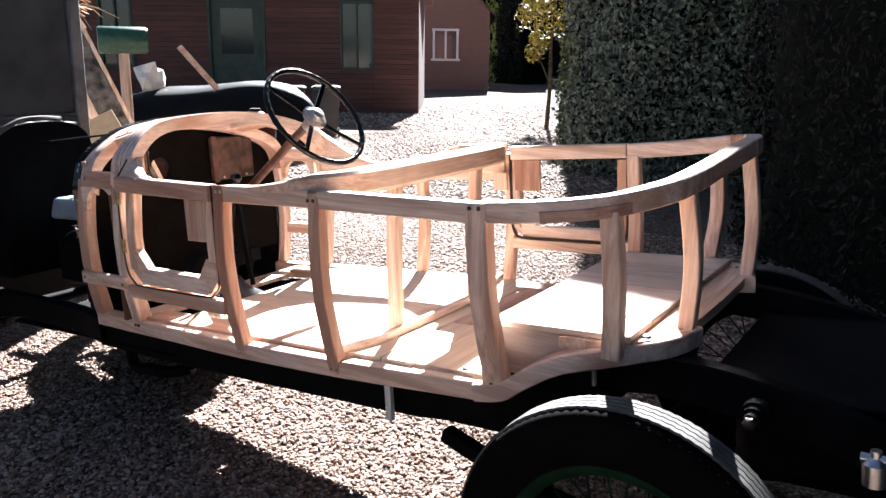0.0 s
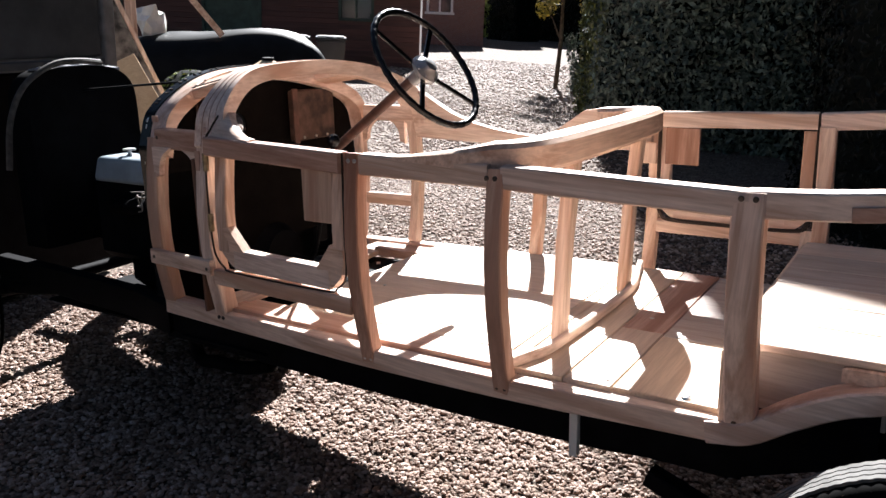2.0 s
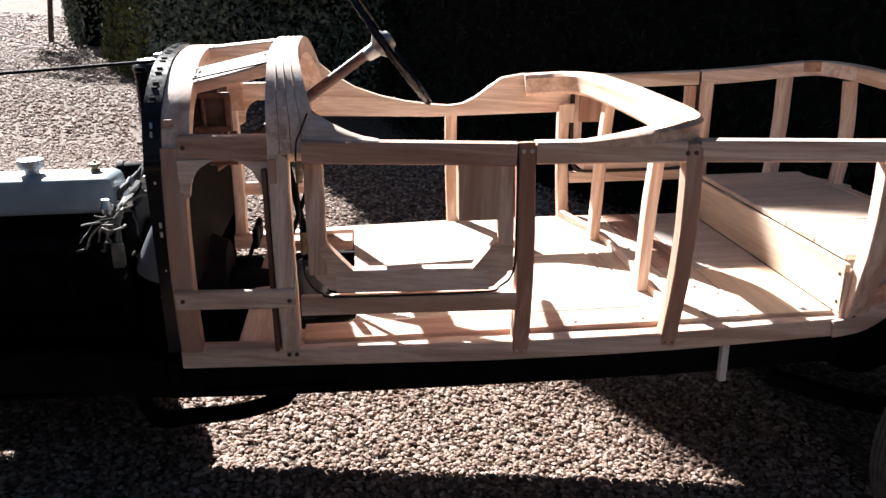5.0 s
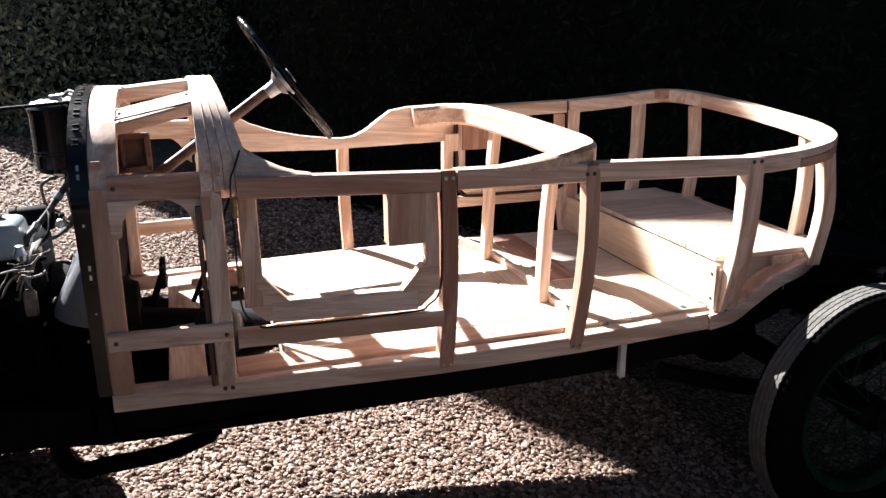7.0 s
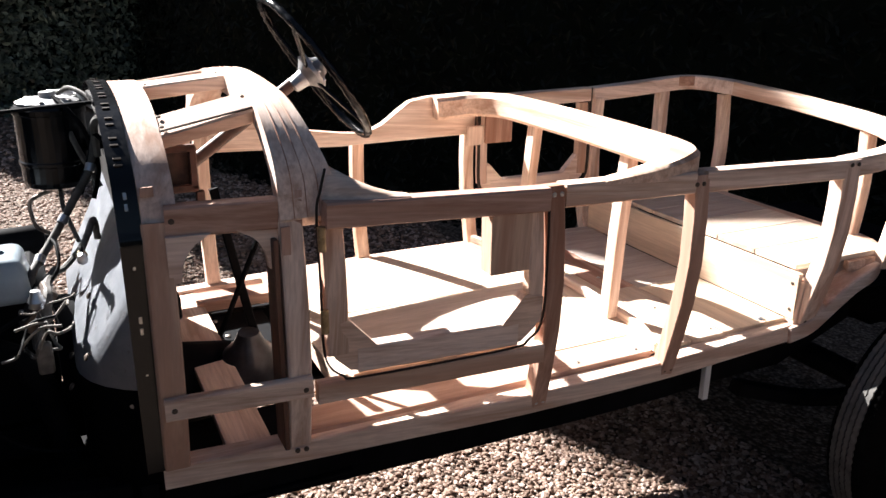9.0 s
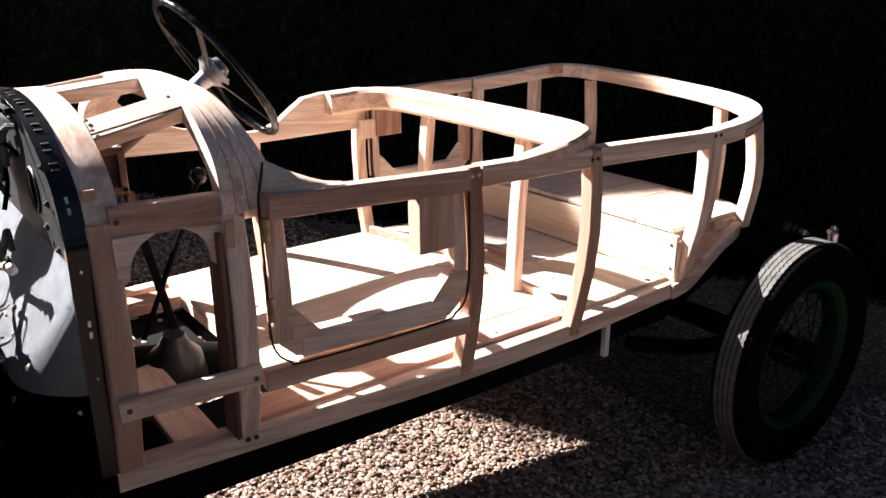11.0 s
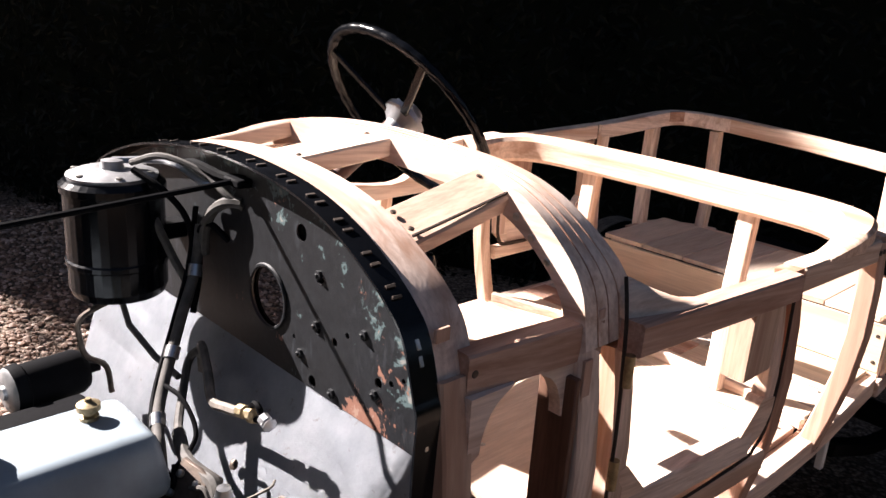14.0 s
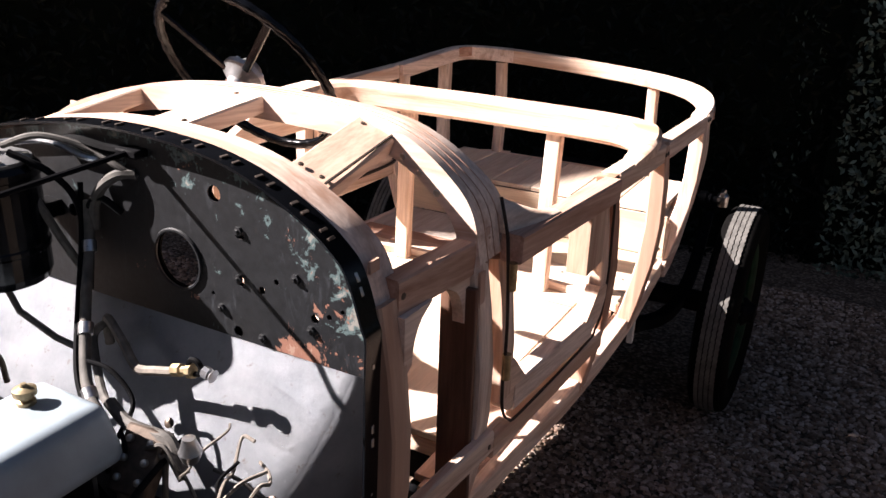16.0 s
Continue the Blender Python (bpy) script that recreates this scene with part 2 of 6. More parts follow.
# ---- ground ----
def gravel_material(name, near):
    m, nt, b = nodes_of(name)
    co = nt.nodes.new("ShaderNodeTexCoord").outputs["Object"]
    v = nt.nodes.new("ShaderNodeTexVoronoi")
    v.inputs["Scale"].default_value = 55.0
    nt.links.new(co, v.inputs["Vector"])
    sep = nt.nodes.new("ShaderNodeSeparateColor")
    nt.links.new(v.outputs["Color"], sep.inputs[0])
    c = ramp(nt, sep.outputs[0], [(0.0, (0.098, 0.067, 0.051)), (0.35, (0.196, 0.142, 0.111)), (0.7, (0.303, 0.233, 0.193)), (1.0, (0.421, 0.344, 0.296))])
    big = noise_tex(nt, 0.9, 5, 0.6, co)
    c = mix(nt, ramp(nt, big, [(0.4, (0, 0, 0)), (0.7, (0.5, 0.5, 0.5))]), c, (0.236, 0.180, 0.138))
    patchy = noise_tex(nt, 7.0, 8, 0.75, co)
    c = mix(nt, 1.0, c, ramp(nt, patchy, [(0.34, (0.52, 0.50, 0.49)), (0.5, (0.92, 0.92, 0.92)), (0.64, (1.15, 1.13, 1.10))]), "MULTIPLY")
    # shade between the stones is put into the colour, darkest at cell edges
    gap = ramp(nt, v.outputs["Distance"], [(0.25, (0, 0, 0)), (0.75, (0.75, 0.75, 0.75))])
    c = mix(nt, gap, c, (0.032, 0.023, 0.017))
    nt.links.new(c, b.inputs["Base Color"])
    b.inputs["Roughness"].default_value = 0.85
    b.inputs["Specular IOR Level"].default_value = 0.12
    inv = nt.nodes.new("ShaderNodeMath")
    inv.operation = "SUBTRACT"
    inv.inputs[0].default_value = 1.0
    nt.links.new(v.outputs["Distance"], inv.inputs[1])
    bump(nt, b, inv.outputs[0], 0.9, 0.012)
    return m


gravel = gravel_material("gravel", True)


def pebble_material():
    m, nt, b = nodes_of("pebbles")
    g = nt.nodes.new("ShaderNodeNewGeometry")
    c = ramp(nt, g.outputs["Random Per Island"], [(0.0, (0.115, 0.073, 0.055)), (0.25, (0.213, 0.140, 0.108)), (0.5, (0.308, 0.212, 0.164)), (0.75, (0.396, 0.293, 0.243)), (1.0, (0.589, 0.467, 0.409))])
    n = noise_tex(nt, 160, 3)
    c = mix(nt, ramp(nt, n, [(0.4, (0, 0, 0)), (0.7, (0.4, 0.4, 0.4))]), c, (0.185, 0.115, 0.080))
    nt.links.new(c, b.inputs["Base Color"])
    b.inputs["Roughness"].default_value = 0.7
    b.inputs["Specular IOR Level"].default_value = 0.2
    return m


pebble_mat = pebble_material()


def ground_z(x, y):
    return 0.02 * noise.noise((x * 0.35, y * 0.35, 2.0)) * min(1.0, max(0.0, (math.hypot(x - 1, y) - 2.5) / 4))


def build_ground():
    xs = sorted(set([-400, -200, -100, -60, -40] + [i * 1.0 for i in range(-30, 25)] + [40, 60, 100, 200, 400]))
    ys = sorted(set([-400, -200, -100, -60, -40, -25, -15] + [i * 1.0 for i in range(-10, 46)] + [60, 100, 200, 400]))
    verts = [(x, y, ground_z(x, y)) for y in ys for x in xs]
    k = len(xs)
    faces = [(j * k + i, j * k + i + 1, (j + 1) * k + i + 1, (j + 1) * k + i) for j in range(len(ys) - 1) for i in range(k - 1)]
    me = bpy.data.meshes.new("ground")
    me.from_pydata(verts, [], faces)
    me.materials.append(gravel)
    tagged(new("ground", me), "brown and cream gravel drive, partly in shade", "ground", kind="structure")


build_ground()

STONES = []
for _k in range(5):
    _b = bmesh.new()
    bmesh.ops.create_icosphere(_b, subdivisions=1, radius=1.0)
    for _v in _b.verts:
        _v.co *= 1 + 0.28 * (rng.random() - 0.5)
    STONES.append(([tuple(_v.co) for _v in _b.verts], [tuple(x.index for x in f.verts) for f in _b.faces]))
    _b.free()


def build_pebbles(name, x0, x1, y0, y1, count, label, seed, size=0.0095):
    r = np.random.RandomState(seed)
    vs, fs, base = [], [], 0
    for sv, sf in STONES:
        n = count // 5
        p = np.repeat(np.array(sv)[None], n, 0)
        s = size * (0.6 + 0.85 * r.rand(n, 1) ** 1.5)
        p = p * np.stack([s * (0.9 + 0.6 * r.rand(n, 1)), s * (0.8 + 0.3 * r.rand(n, 1)), s * (0.5 + 0.3 * r.rand(n, 1))], 2)
        a, t = r.rand(n, 1) * 6.283, (r.rand(n, 1) - 0.5) * 0.9
        x, y, z = p[..., 0], p[..., 1], p[..., 2]
        y, z = y * np.cos(t) - z * np.sin(t), y * np.sin(t) + z * np.cos(t)
        x, y = x * np.cos(a) - y * np.sin(a), x * np.sin(a) + y * np.cos(a)
        p = np.stack([x + x0 + (x1 - x0) * r.rand(n, 1), y + y0 + (y1 - y0) * r.rand(n, 1), z + 0.002 + 0.008 * r.rand(n, 1)], 2)
        vs.append(p.reshape(-1, 3))
        fs.append((np.array(sf)[None] + (np.arange(n) * len(sv))[:, None, None]).reshape(-1, 3) + base)
        base += n * len(sv)
    me = bpy.data.meshes.new(name)
    me.from_pydata(np.concatenate(vs).tolist(), [], np.concatenate(fs).tolist())
    me.materials.append(pebble_mat)
    tagged(new(name, me), label, "gravel", kind="stuff")


build_pebbles("loose_gravel", -2.0, 2.3, -1.0, 1.4, 50000, "loose rounded brown and cream pebbles under the car", 3)
build_pebbles("loose_gravel", -4.6, 2.4, 1.4, 5.2, 38000, "loose rounded brown and cream pebbles beyond the car", 5, 0.0125)
build_pebbles("loose_gravel", -8.5, -0.5, 5.2, 13.0, 20000, "loose rounded pebbles on the drive", 6, 0.019)
build_pebbles("loose_gravel", -13.0, -3.5, 13.0, 24.0, 9000, "loose stones on the far drive", 8, 0.042)
build_pebbles("loose_gravel", 1.6, 4.3, -2.6, -0.7, 15000, "loose pebbles in the shade beside the tail", 9, 0.0115)


# ---- the car: one thing ----
car = thing("vintage_car", "vintage tourer with a bare new ash body frame on black chassis", "car")


def lerp_table(table, x):
    if x <= table[0][0]:
        return table[0][1]
    for (a, va), (b, vb) in zip(table, table[1:]):
        if x <= b:
            return va + (vb - va) * (x - a) / (b - a)
    return table[-1][1]


SILL_L = [(0.0, -0.545), (0.3, -0.565), (0.9, -0.602), (1.35, -0.602), (1.93, -0.565), (2.2, -0.545)]
RAIL_L = [(0.0, -0.555), (0.3, -0.582), (0.9, -0.632), (1.36, -0.645), (1.93, -0.64), (2.2, -0.6)]


def belly(x, z, side=-1):
    """The outer skin line of the body's side at x and height z."""
    lo = -lerp_table(SILL_L, x)
    hi = -lerp_table(RAIL_L, x)
    t = (z - 0.58) / 0.58
    y = lo + (hi - lo) * t + 0.035 * math.sin(math.pi * max(0, min(1, t)))
    return side * y


SILL_Z = 0.577   # middle of the sill

# sills: straight to the wheel arch, then kicked up over the axle and round the tail
def sill_line(side):
    pts = [(x, side * (-lerp_table(SILL_L, x) - 0.028), SILL_Z) for x in (0.0, 0.3, 0.6, 0.9, 1.35, 1.7, 1.9)]
    return pts


for side, tag in ((-1, "new ash bottom sill with brown streaks"), (1, "new ash bottom sill")):
    part("sill", beam(curve_through(sill_line(side), 3), 0.056, 0.056), ash["x"] if side > 0 else ash["x"], car, tag)


def arch_line(side):
    return [(1.86, side * 0.545, 0.575), (1.95, side * 0.545, 0.592), (2.03, side * 0.548, 0.645), (2.12, side * 0.545, 0.695),
            (2.22, side * 0.533, 0.724), (2.31, side * 0.48, 0.738), (2.375, side * 0.41, 0.742), (2.405, side * 0.30, 0.744)]


for side in (-1, 1):
    part("arch_rail", beam(curve_through(arch_line(side), 5), 0.075, 0.052), ash["x"], car, "curved ash rail over the wheel arch")
part("tail_plank", prism([(2.24, -0.545), (2.31, -0.52), (2.365, -0.46), (2.395, -0.38), (2.41, -0.25), (2.415, 0), (2.412, 0.25), (2.40, 0.40), (2.37, 0.48), (2.31, 0.53), (2.24, 0.545), (2.12, 0.545), (2.26, 0.30), (2.26, -0.30), (2.12, -0.545)], 0.03,
      lambda u, v, w: Vector((u, v, 0.740 + w))), ash["y"], car, "wide curved ash tail plank")


# ---- posts ----
def post(x, side, z0, z1, w=0.045, d=0.045, lean=0.0, mat=None, label="", inset=0.0):
    pts = []
    for i in range(6):
        z = z0 + (z1 - z0) * i / 5
        pts.append((x + lean * i / 5, belly(x, z, side) - side * (d / 2 + inset), z))
    return part("post", beam(pts, d, w, (1, 0, 0)), mat or ash["z"], car, label)


post(0.028, -1, 0.605, 1.16, 0.055, 0.05, 0.008, tan["z"], "front ash post beside the bulkhead")
P_a = post(0.298, -1, 0.605, 1.16, 0.052, 0.06, 0.0, None, "ash door-hinge post")
P_b1 = post(0.925, -1, 0.565, 1.164, 0.046, 0.046, -0.002, brown["z"], "reddish-brown door-lock post")
P_b2 = post(1.350, -1, 0.565, 1.150, 0.046, 0.046, 0.012, tan["z"], "ash post behind the front seat")
P_c = post(1.930, -1, 0.60, 1.139, 0.066, 0.05, 0.0, None, "wide ash post before the wheel arch")
part("gusset", beam([(1.896, -0.545, 0.60), (1.904, -0.557, 0.748)], 0.04, 0.03, (1, 0, 0)), ash["z"], car)
for x, side, z0, z1 in ((0.028, 1, 0.605, 1.16), (0.31, 1, 0.605, 1.16), (0.878, 1, 0.605, 1.05), (1.345, 1, 0.60, 1.16), (1.885, 1, 0.60, 0.80)):
    post(x, side, z0, z1)
part("post", beam(curve_through([(2.275, -0.547, 0.735), (2.290, -0.567, 0.93), (2.278, -0.553, 1.118)], 4), 0.045, 0.05, (1, 0, 0)), ash["z"], car)
part("post", beam(curve_through([(2.215, 0.540, 0.735), (2.248, 0.563, 0.95), (2.245, 0.558, 1.17)], 4), 0.045, 0.05, (1, 0, 0)), ash["z"], car)
for y in (-0.325, 0.36):
    part("tail_post", beam(curve_through([(2.400, y, 0.75), (2.418, y, 0.95), (2.403, y, 1.155 + 0.05 * y)], 4), 0.045, 0.04, (0, 1, 0)), ash["z"], car, "curved ash tail post")

# ---- rails ----
RZ = [(0.0, 1.162), (0.33, 1.160), (0.92, 1.138), (1.36, 1.133), (1.93, 1.113), (2.12, 1.128), (2.30, 1.155), (2.42, 1.176)]


def rail(name, xs, side, w, h, mat, label="", dz=0.0):
    pts = [(x, side * (-lerp_table(RAIL_L, x) - w / 2 + 0.002), lerp_table(RZ, x) + dz) for x in xs]
    return part(name, beam(curve_through(pts, 3), w, h), mat, car, label)


R_scuttle = rail("side_rail", (0.055, 0.18, 0.325), -1, 0.042, 0.064, brown["x"], "pinkish ash scuttle rail")
R_low = part("side_rail", beam([(0.012, -0.585, 0.768), (0.322, -0.607, 0.768)], 0.022, 0.05), ash["x"], car, "pale lower scuttle rail")
part("side_rail", beam([(0.335, -0.596, 0.742), (0.905, -0.628, 0.742)], 0.034, 0.05), ash["x"], car, "ash rail under the door")
rail("side_rail", (0.95, 1.15, 1.34), -1, 0.05, 0.056, ash["x"])
rail("side_rail", (1.375, 1.6, 1.93), -1, 0.05, 0.056, ash["x"])
part("tail_rail", beam(curve_through([(1.925, -0.612, 1.114), (2.08, -0.600, 1.119), (2.20, -0.577, 1.127), (2.285, -0.542, 1.136), (2.345, -0.484, 1.148), (2.385, -0.40, 1.158), (2.402, -0.30, 1.168), (2.408, -0.2, 1.176)], 6), 0.056, 0.056), ash["x"], car, "curved ash corner rail of the tail")
part("tail_rail", beam(curve_through([(2.408, -0.2, 1.176), (2.413, 0.05, 1.193), (2.411, 0.30, 1.205)], 4), 0.054, 0.056), ash["y"], car, "ash top rail across the tail")
part("tail_rail", beam(curve_through([(2.411, 0.30, 1.205), (2.402, 0.42, 1.207), (2.375, 0.500, 1.207), (2.32, 0.543, 1.204), (2.22, 0.566, 1.194), (2.08, 0.584, 1.181), (1.90, 0.592, 1.170)], 6), 0.056, 0.056), ash["x"], car, "curved ash corner rail of the tail")

part("corner_lamination", beam(curve_through([(2.115, -0.6265, 1.108), (2.215, -0.604, 1.115), (2.30, -0.5665, 1.125), (2.352, -0.5125, 1.133)], 5), 0.006, 0.030), brown["x"], car, "dark reddish lamination under the tail corner rail")
part("corner_lamination", beam([(2.30, 0.523, 1.213), (2.352, 0.487, 1.215)], 0.006, 0.040), brown["x"], car, "dark reddish joint piece inside the tail corner")

# driver's side: low shaped board, then the rear door
top = [(0.33, 1.30), (0.36, 1.27), (0.42, 1.215), (0.50, 1.165), (0.60, 1.128), (0.70, 1.105), (0.80, 1.090), (0.87, 1.084), (0.92, 1.090), (0.97, 1.112), (1.03, 1.155), (1.08, 1.188), (1.16, 1.200), (1.34, 1.205)]
outline = top + [(1.34, 1.048), (1.1, 1.045), (0.8, 1.042), (0.33, 1.060)]
part("side_board", prism(outline, 0.035, lambda u, v, w: Vector((u, 0.548 + 0.03 * min(1, u) + w - 0.75 * max(0.0, v - 1.20) * (u < 0.6), v))), ash["x"], car, "shaped ash board with a dipped elbow line")


# ---- hoops of the scuttle ----
def hoop(line, x0, x1, depth, bm=None, x1_of=None):
    """A wooden arch between x0 and x1, with the given radial depth."""
    bm = bm or bmesh.new()
    rings = []
    line = [(p.x, p.y) for p in curve_through([(y, z, 0) for y, z in line], 4)]
    for y, z in line:
        n = Vector((-y * 0.45, -(z - 0.95)))
        n.normalize()
        xe = x1_of(y, z) if x1_of else x1
        yi, zi = y + n.x * depth, z + n.y * depth
        rings.append([bm.verts.new(p) for p in ((x0, y, z), (xe, y, z), (xe, yi, zi), (x0, yi, zi))])
    for a, b in zip(rings, rings[1:]):
        for j in range(4):
            bm.faces.new((a[j], a[(j + 1) % 4], b[(j + 1) % 4], b[j]))
    bm.faces.new(rings[0][::-1])
    bm.faces.new(rings[-1])
    bmesh.ops.bevel(bm, geom=[e for e in bm.edges if e.calc_face_angle(0) > 0.9], offset=0.005, segments=2, affect="EDGES")
    return bm


def shoulder(pts):
    return [(p.x, p.y) for p in curve_through([(y, z, 0) for y, z in pts], 4)]


H1 = shoulder([(-0.558, 1.12), (-0.528, 1.213), (-0.497, 1.253), (-0.438, 1.295), (-0.354, 1.336), (-0.262, 1.361), (-0.152, 1.373), (-0.03, 1.375), (0.10, 1.364), (0.275, 1.332), (0.44, 1.274), (0.52, 1.215), (0.555, 1.12)])
H2 = shoulder([(-0.592, 1.15), (-0.573, 1.238), (-0.532, 1.293), (-0.452, 1.351), (-0.358, 1.381), (-0.209, 1.393), (-0.05, 1.396), (0.10, 1.388), (0.247, 1.367), (0.40, 1.325), (0.50, 1.278), (0.572, 1.21), (0.59, 1.15)])
part("scuttle_hoop", hoop(H1, 0.012, 0.080, 0.048), ash["b"], car, "ash hoop behind the bulkhead", smooth=False)


def rear_edge(y, z):
    return 0.345 + 0.050 * max(0.0, min(1.0, (1.40 - z) / 0.17)) * (1 if y < 0 else 0.6)


deep_hoop = part("scuttle_hoop", hoop(H2, 0.275, 0.36, 0.05, None, rear_edge), ash["b"], car, "deep ash hoop over the dashboard", smooth=False)
for u in (0.22, 0.46, 0.70):
    part("glue_line", tube([(0.28 + u * (rear_edge(y, z) - 0.28), y * 1.0003, z + 0.0002) for y, z in H2], 0.0014, 5), brown["y"], deep_hoop, "thin brown glue line between laminations")
def spar(ya, za, yb, zb, tilt, label=""):
    m = beam([(0.07, ya, za), (0.285, yb, zb)], 0.085, 0.034, (0, math.sin(tilt), math.cos(tilt)))
    return part("spar", m, tan["x"] if yb < -0.2 else ash["x"], car, label)


SPAR_A = spar(-0.370, 1.305, -0.368, 1.352, -0.36, "flat ash spar across the scuttle")
SPAR_B = spar(-0.075, 1.356, -0.075, 1.376, -0.02, "flat ash spar across the scuttle")
spar(0.25, 1.318, 0.25, 1.346, 0.25, "flat ash spar across the scuttle")

# ---- floor ----
for x0, x1, y0, y1, mt, lb in ((0.472, 1.298, -0.432, 0.07, ply, "pale plywood floor sheet"), (0.472, 1.298, 0.073, 0.535, ply, "pale plywood floor sheet"), (1.343, 1.492, -0.54, 0.54, ply_y, "pale plywood floor strip"), (1.301, 1.340, -0.432, 0.54, ply_y, "pale plywood floor strip"),
                           (1.495, 1.62, -0.11, 0.54, brown["y"], "reddish plywood floor strip"), (1.495, 1.62, -0.54, -0.113, ply_y, "pale plywood floor strip"), (1.623, 1.879, -0.13, 0.53, ply_grey, "greyish plywood floor sheet"), (1.623, 1.879, -0.535, -0.133, ply_y, "pale plywood floor strip")):
    part("floor_board", box(((x0 + x1) / 2, (y0 + y1) / 2, 0.609), (x1 - x0, y1 - y0, 0.018), 0.0025), mt, car, lb)
part("floor_board", box((0.835, -0.4905, 0.608), (1.010, 0.111, 0.020), 0.002), pinkish, car, "reddish floor edge board")
part("toe_board", box((0.195, 0.0, 0.585), (0.105, 1.04, 0.02), 0.002), ash["y"], car, "narrow ash board across the foot well")

# seat platform over the axle
for k in range(6):
    part("platform_plank", box((2.107, -0.4475 + 0.1705 * k, 0.781), (0.420, 0.168, 0.018), 0.0025), ply_grey if k in (1, 3, 4) else ply, car, "pale plywood plank of the rear seat platform")
part("platform_face", box((1.888, -0.016, 0.6945), (0.016, 1.092, 0.153), 0.002), ply_y, car, "plywood riser of the rear seat")
part("platform_cheek", box((2.06, -0.505, 0.700), (0.30, 0.014, 0.140), 0.002), ply_grey, car, "greyish plywood cheek beside the wheel arch")

# ---- tub hoop behind the front seat ----
TUB = curve_through([(1.06, -0.618, 1.160), (1.20, -0.614, 1.159), (1.305, -0.597, 1.159), (1.370, -0.548, 1.160), (1.400, -0.45, 1.162), (1.410, -0.25, 1.164), (1.412, 0.0, 1.166), (1.406, 0.22, 1.167), (1.392, 0.38, 1.168), (1.357, 0.475, 1.166), (1.29, 0.530, 1.162), (1.23, 0.545, 1.157), (1.165, 0.554, 1.153)], 6)
bmh = sweep([p + Vector((0, 0, 0.008)) for p in TUB], rect(0.088, 0.080, 0.012), (0, 0, 1))
for k, v in enumerate(bmh.verts):
    i = k // 8
    if i < 14:      # feathered out on to the passenger-side rail
        f = max(0.06, i / 14)
        top_z, k2 = 1.164 + 0.044 * f, (v.co.z - 1.127) / 0.080
        v.co.z = top_z - (0.008 + 0.072 * f) * (1 - max(0.0, min(1.0, k2)))
        v.co.y = TUB[i].y + (v.co.y - TUB[i].y) * (0.45 + 0.55 * f)
part("seat_hoop", bmh, ash["y"], car, "broad pale ash seat-back hoop")
part("lap_joint", box((1.222, 0.548, 1.2005), (0.105, 0.072, 0.006), 0.002), brown["x"], car, "dark reddish lap joint at the end of the seat hoop")
FOOT = curve_through([(1.345, -0.56, 0.632), (1.392, -0.42, 0.632), (1.402, -0.30, 0.632), (1.41, 0.0, 0.632), (1.40, 0.25, 0.632), (1.36, 0.42, 0.632), (1.33, 0.54, 0.632)], 6)
part("foot_batten", beam(FOOT, 0.022, 0.03), ash["y"], car, "thin bent floor batten")
for y, x0, x1 in ((-0.29, 1.374, 1.408), (0.235, 1.374, 1.41)):
    part("hoop_post", beam([(x0, y, 0.62), (x0 + 0.012, y, 0.9), (x1, y, 1.150)], 0.05, 0.036, (1, 0, 0)), ash["z"], car, "ash post under the seat hoop")

# ---- passenger door ----
door = part("door", beam([(0.362, -0.612, 1.158), (0.895, -0.632, 1.140)], 0.045, 0.056), brown["x"], car, "closed ash passenger door frame with a reddish top rail")


def dpart(name, bm, mat, label="", parent=None):
    return part(name, bm, mat, parent or door, label)


def door_y(x, z):
    return belly(x, z, -1)


dpart("stile", beam([(0.385, door_y(0.385, z) + 0.022, z) for z in (0.83, 0.95, 1.05, 1.13)], 0.04, 0.05, (1, 0, 0)), ash["z"])
dpart("stile", beam([(0.872, door_y(0.872, z) + 0.022, z) for z in (0.83, 0.95, 1.05, 1.13)], 0.034, 0.04, (1, 0, 0)), ash["z"])
dpart("bottom_rail", beam([(0.43, door_y(0.43, 0.81) + 0.022, 0.808), (0.83, door_y(0.83, 0.81) + 0.022, 0.808)], 0.04, 0.062), ash["x"])
for x0, x1, sgn in ((0.362, 0.47, 1), (0.89, 0.79, -1)):
    o = [(x0, 0.90), (x0, 0.865), (x0 + sgn * 0.015, 0.82), (x0 + sgn * 0.05, 0.785), (x1, 0.777), (x1 + sgn * 0.005, 0.838), (x0 + sgn * 0.048, 0.91)]
    dpart("corner_block", prism(o, 0.034, lambda u, v, w: Vector((u, door_y(u, v) + 0.004 + w, v))), ash["x"], "triangular ash corner block")
dpart("pocket_board", box((0.803, -0.612, 1.058), (0.108, 0.052, 0.178), 0.002), tan["z"], "tan plywood pocket board")
# fairing that carries the scuttle line down on to the door
fair = bmesh.new()
rings = []
for x in (0.362, 0.38, 0.40, 0.425, 0.45, 0.48, 0.515, 0.55):
    f = ((0.55 - x) / 0.188) ** 1.7
    out = -0.6335 + 0.035 * f
    rings.append([fair.verts.new((x, y, z - 0.034 * (x - 0.362))) for y, z in ((out, 1.184), (out + 0.012 * f, 1.188 + 0.028 * f), (out + 0.028 * f + 0.006, 1.190 + 0.052 * f), (out + 0.06 * f + 0.014, 1.191 + 0.076 * f), (out + 0.078 * f + 0.028, 1.190 + 0.070 * f), (out + 0.07 * f + 0.036, 1.184))])
for a, b in zip(rings, rings[1:]):
    for j in range(6):
        fair.faces.new((a[j], a[(j + 1) % 6], b[(j + 1) % 6], b[j]))
fair.faces.new(rings[0][::-1])
fair.faces.new(rings[-1])
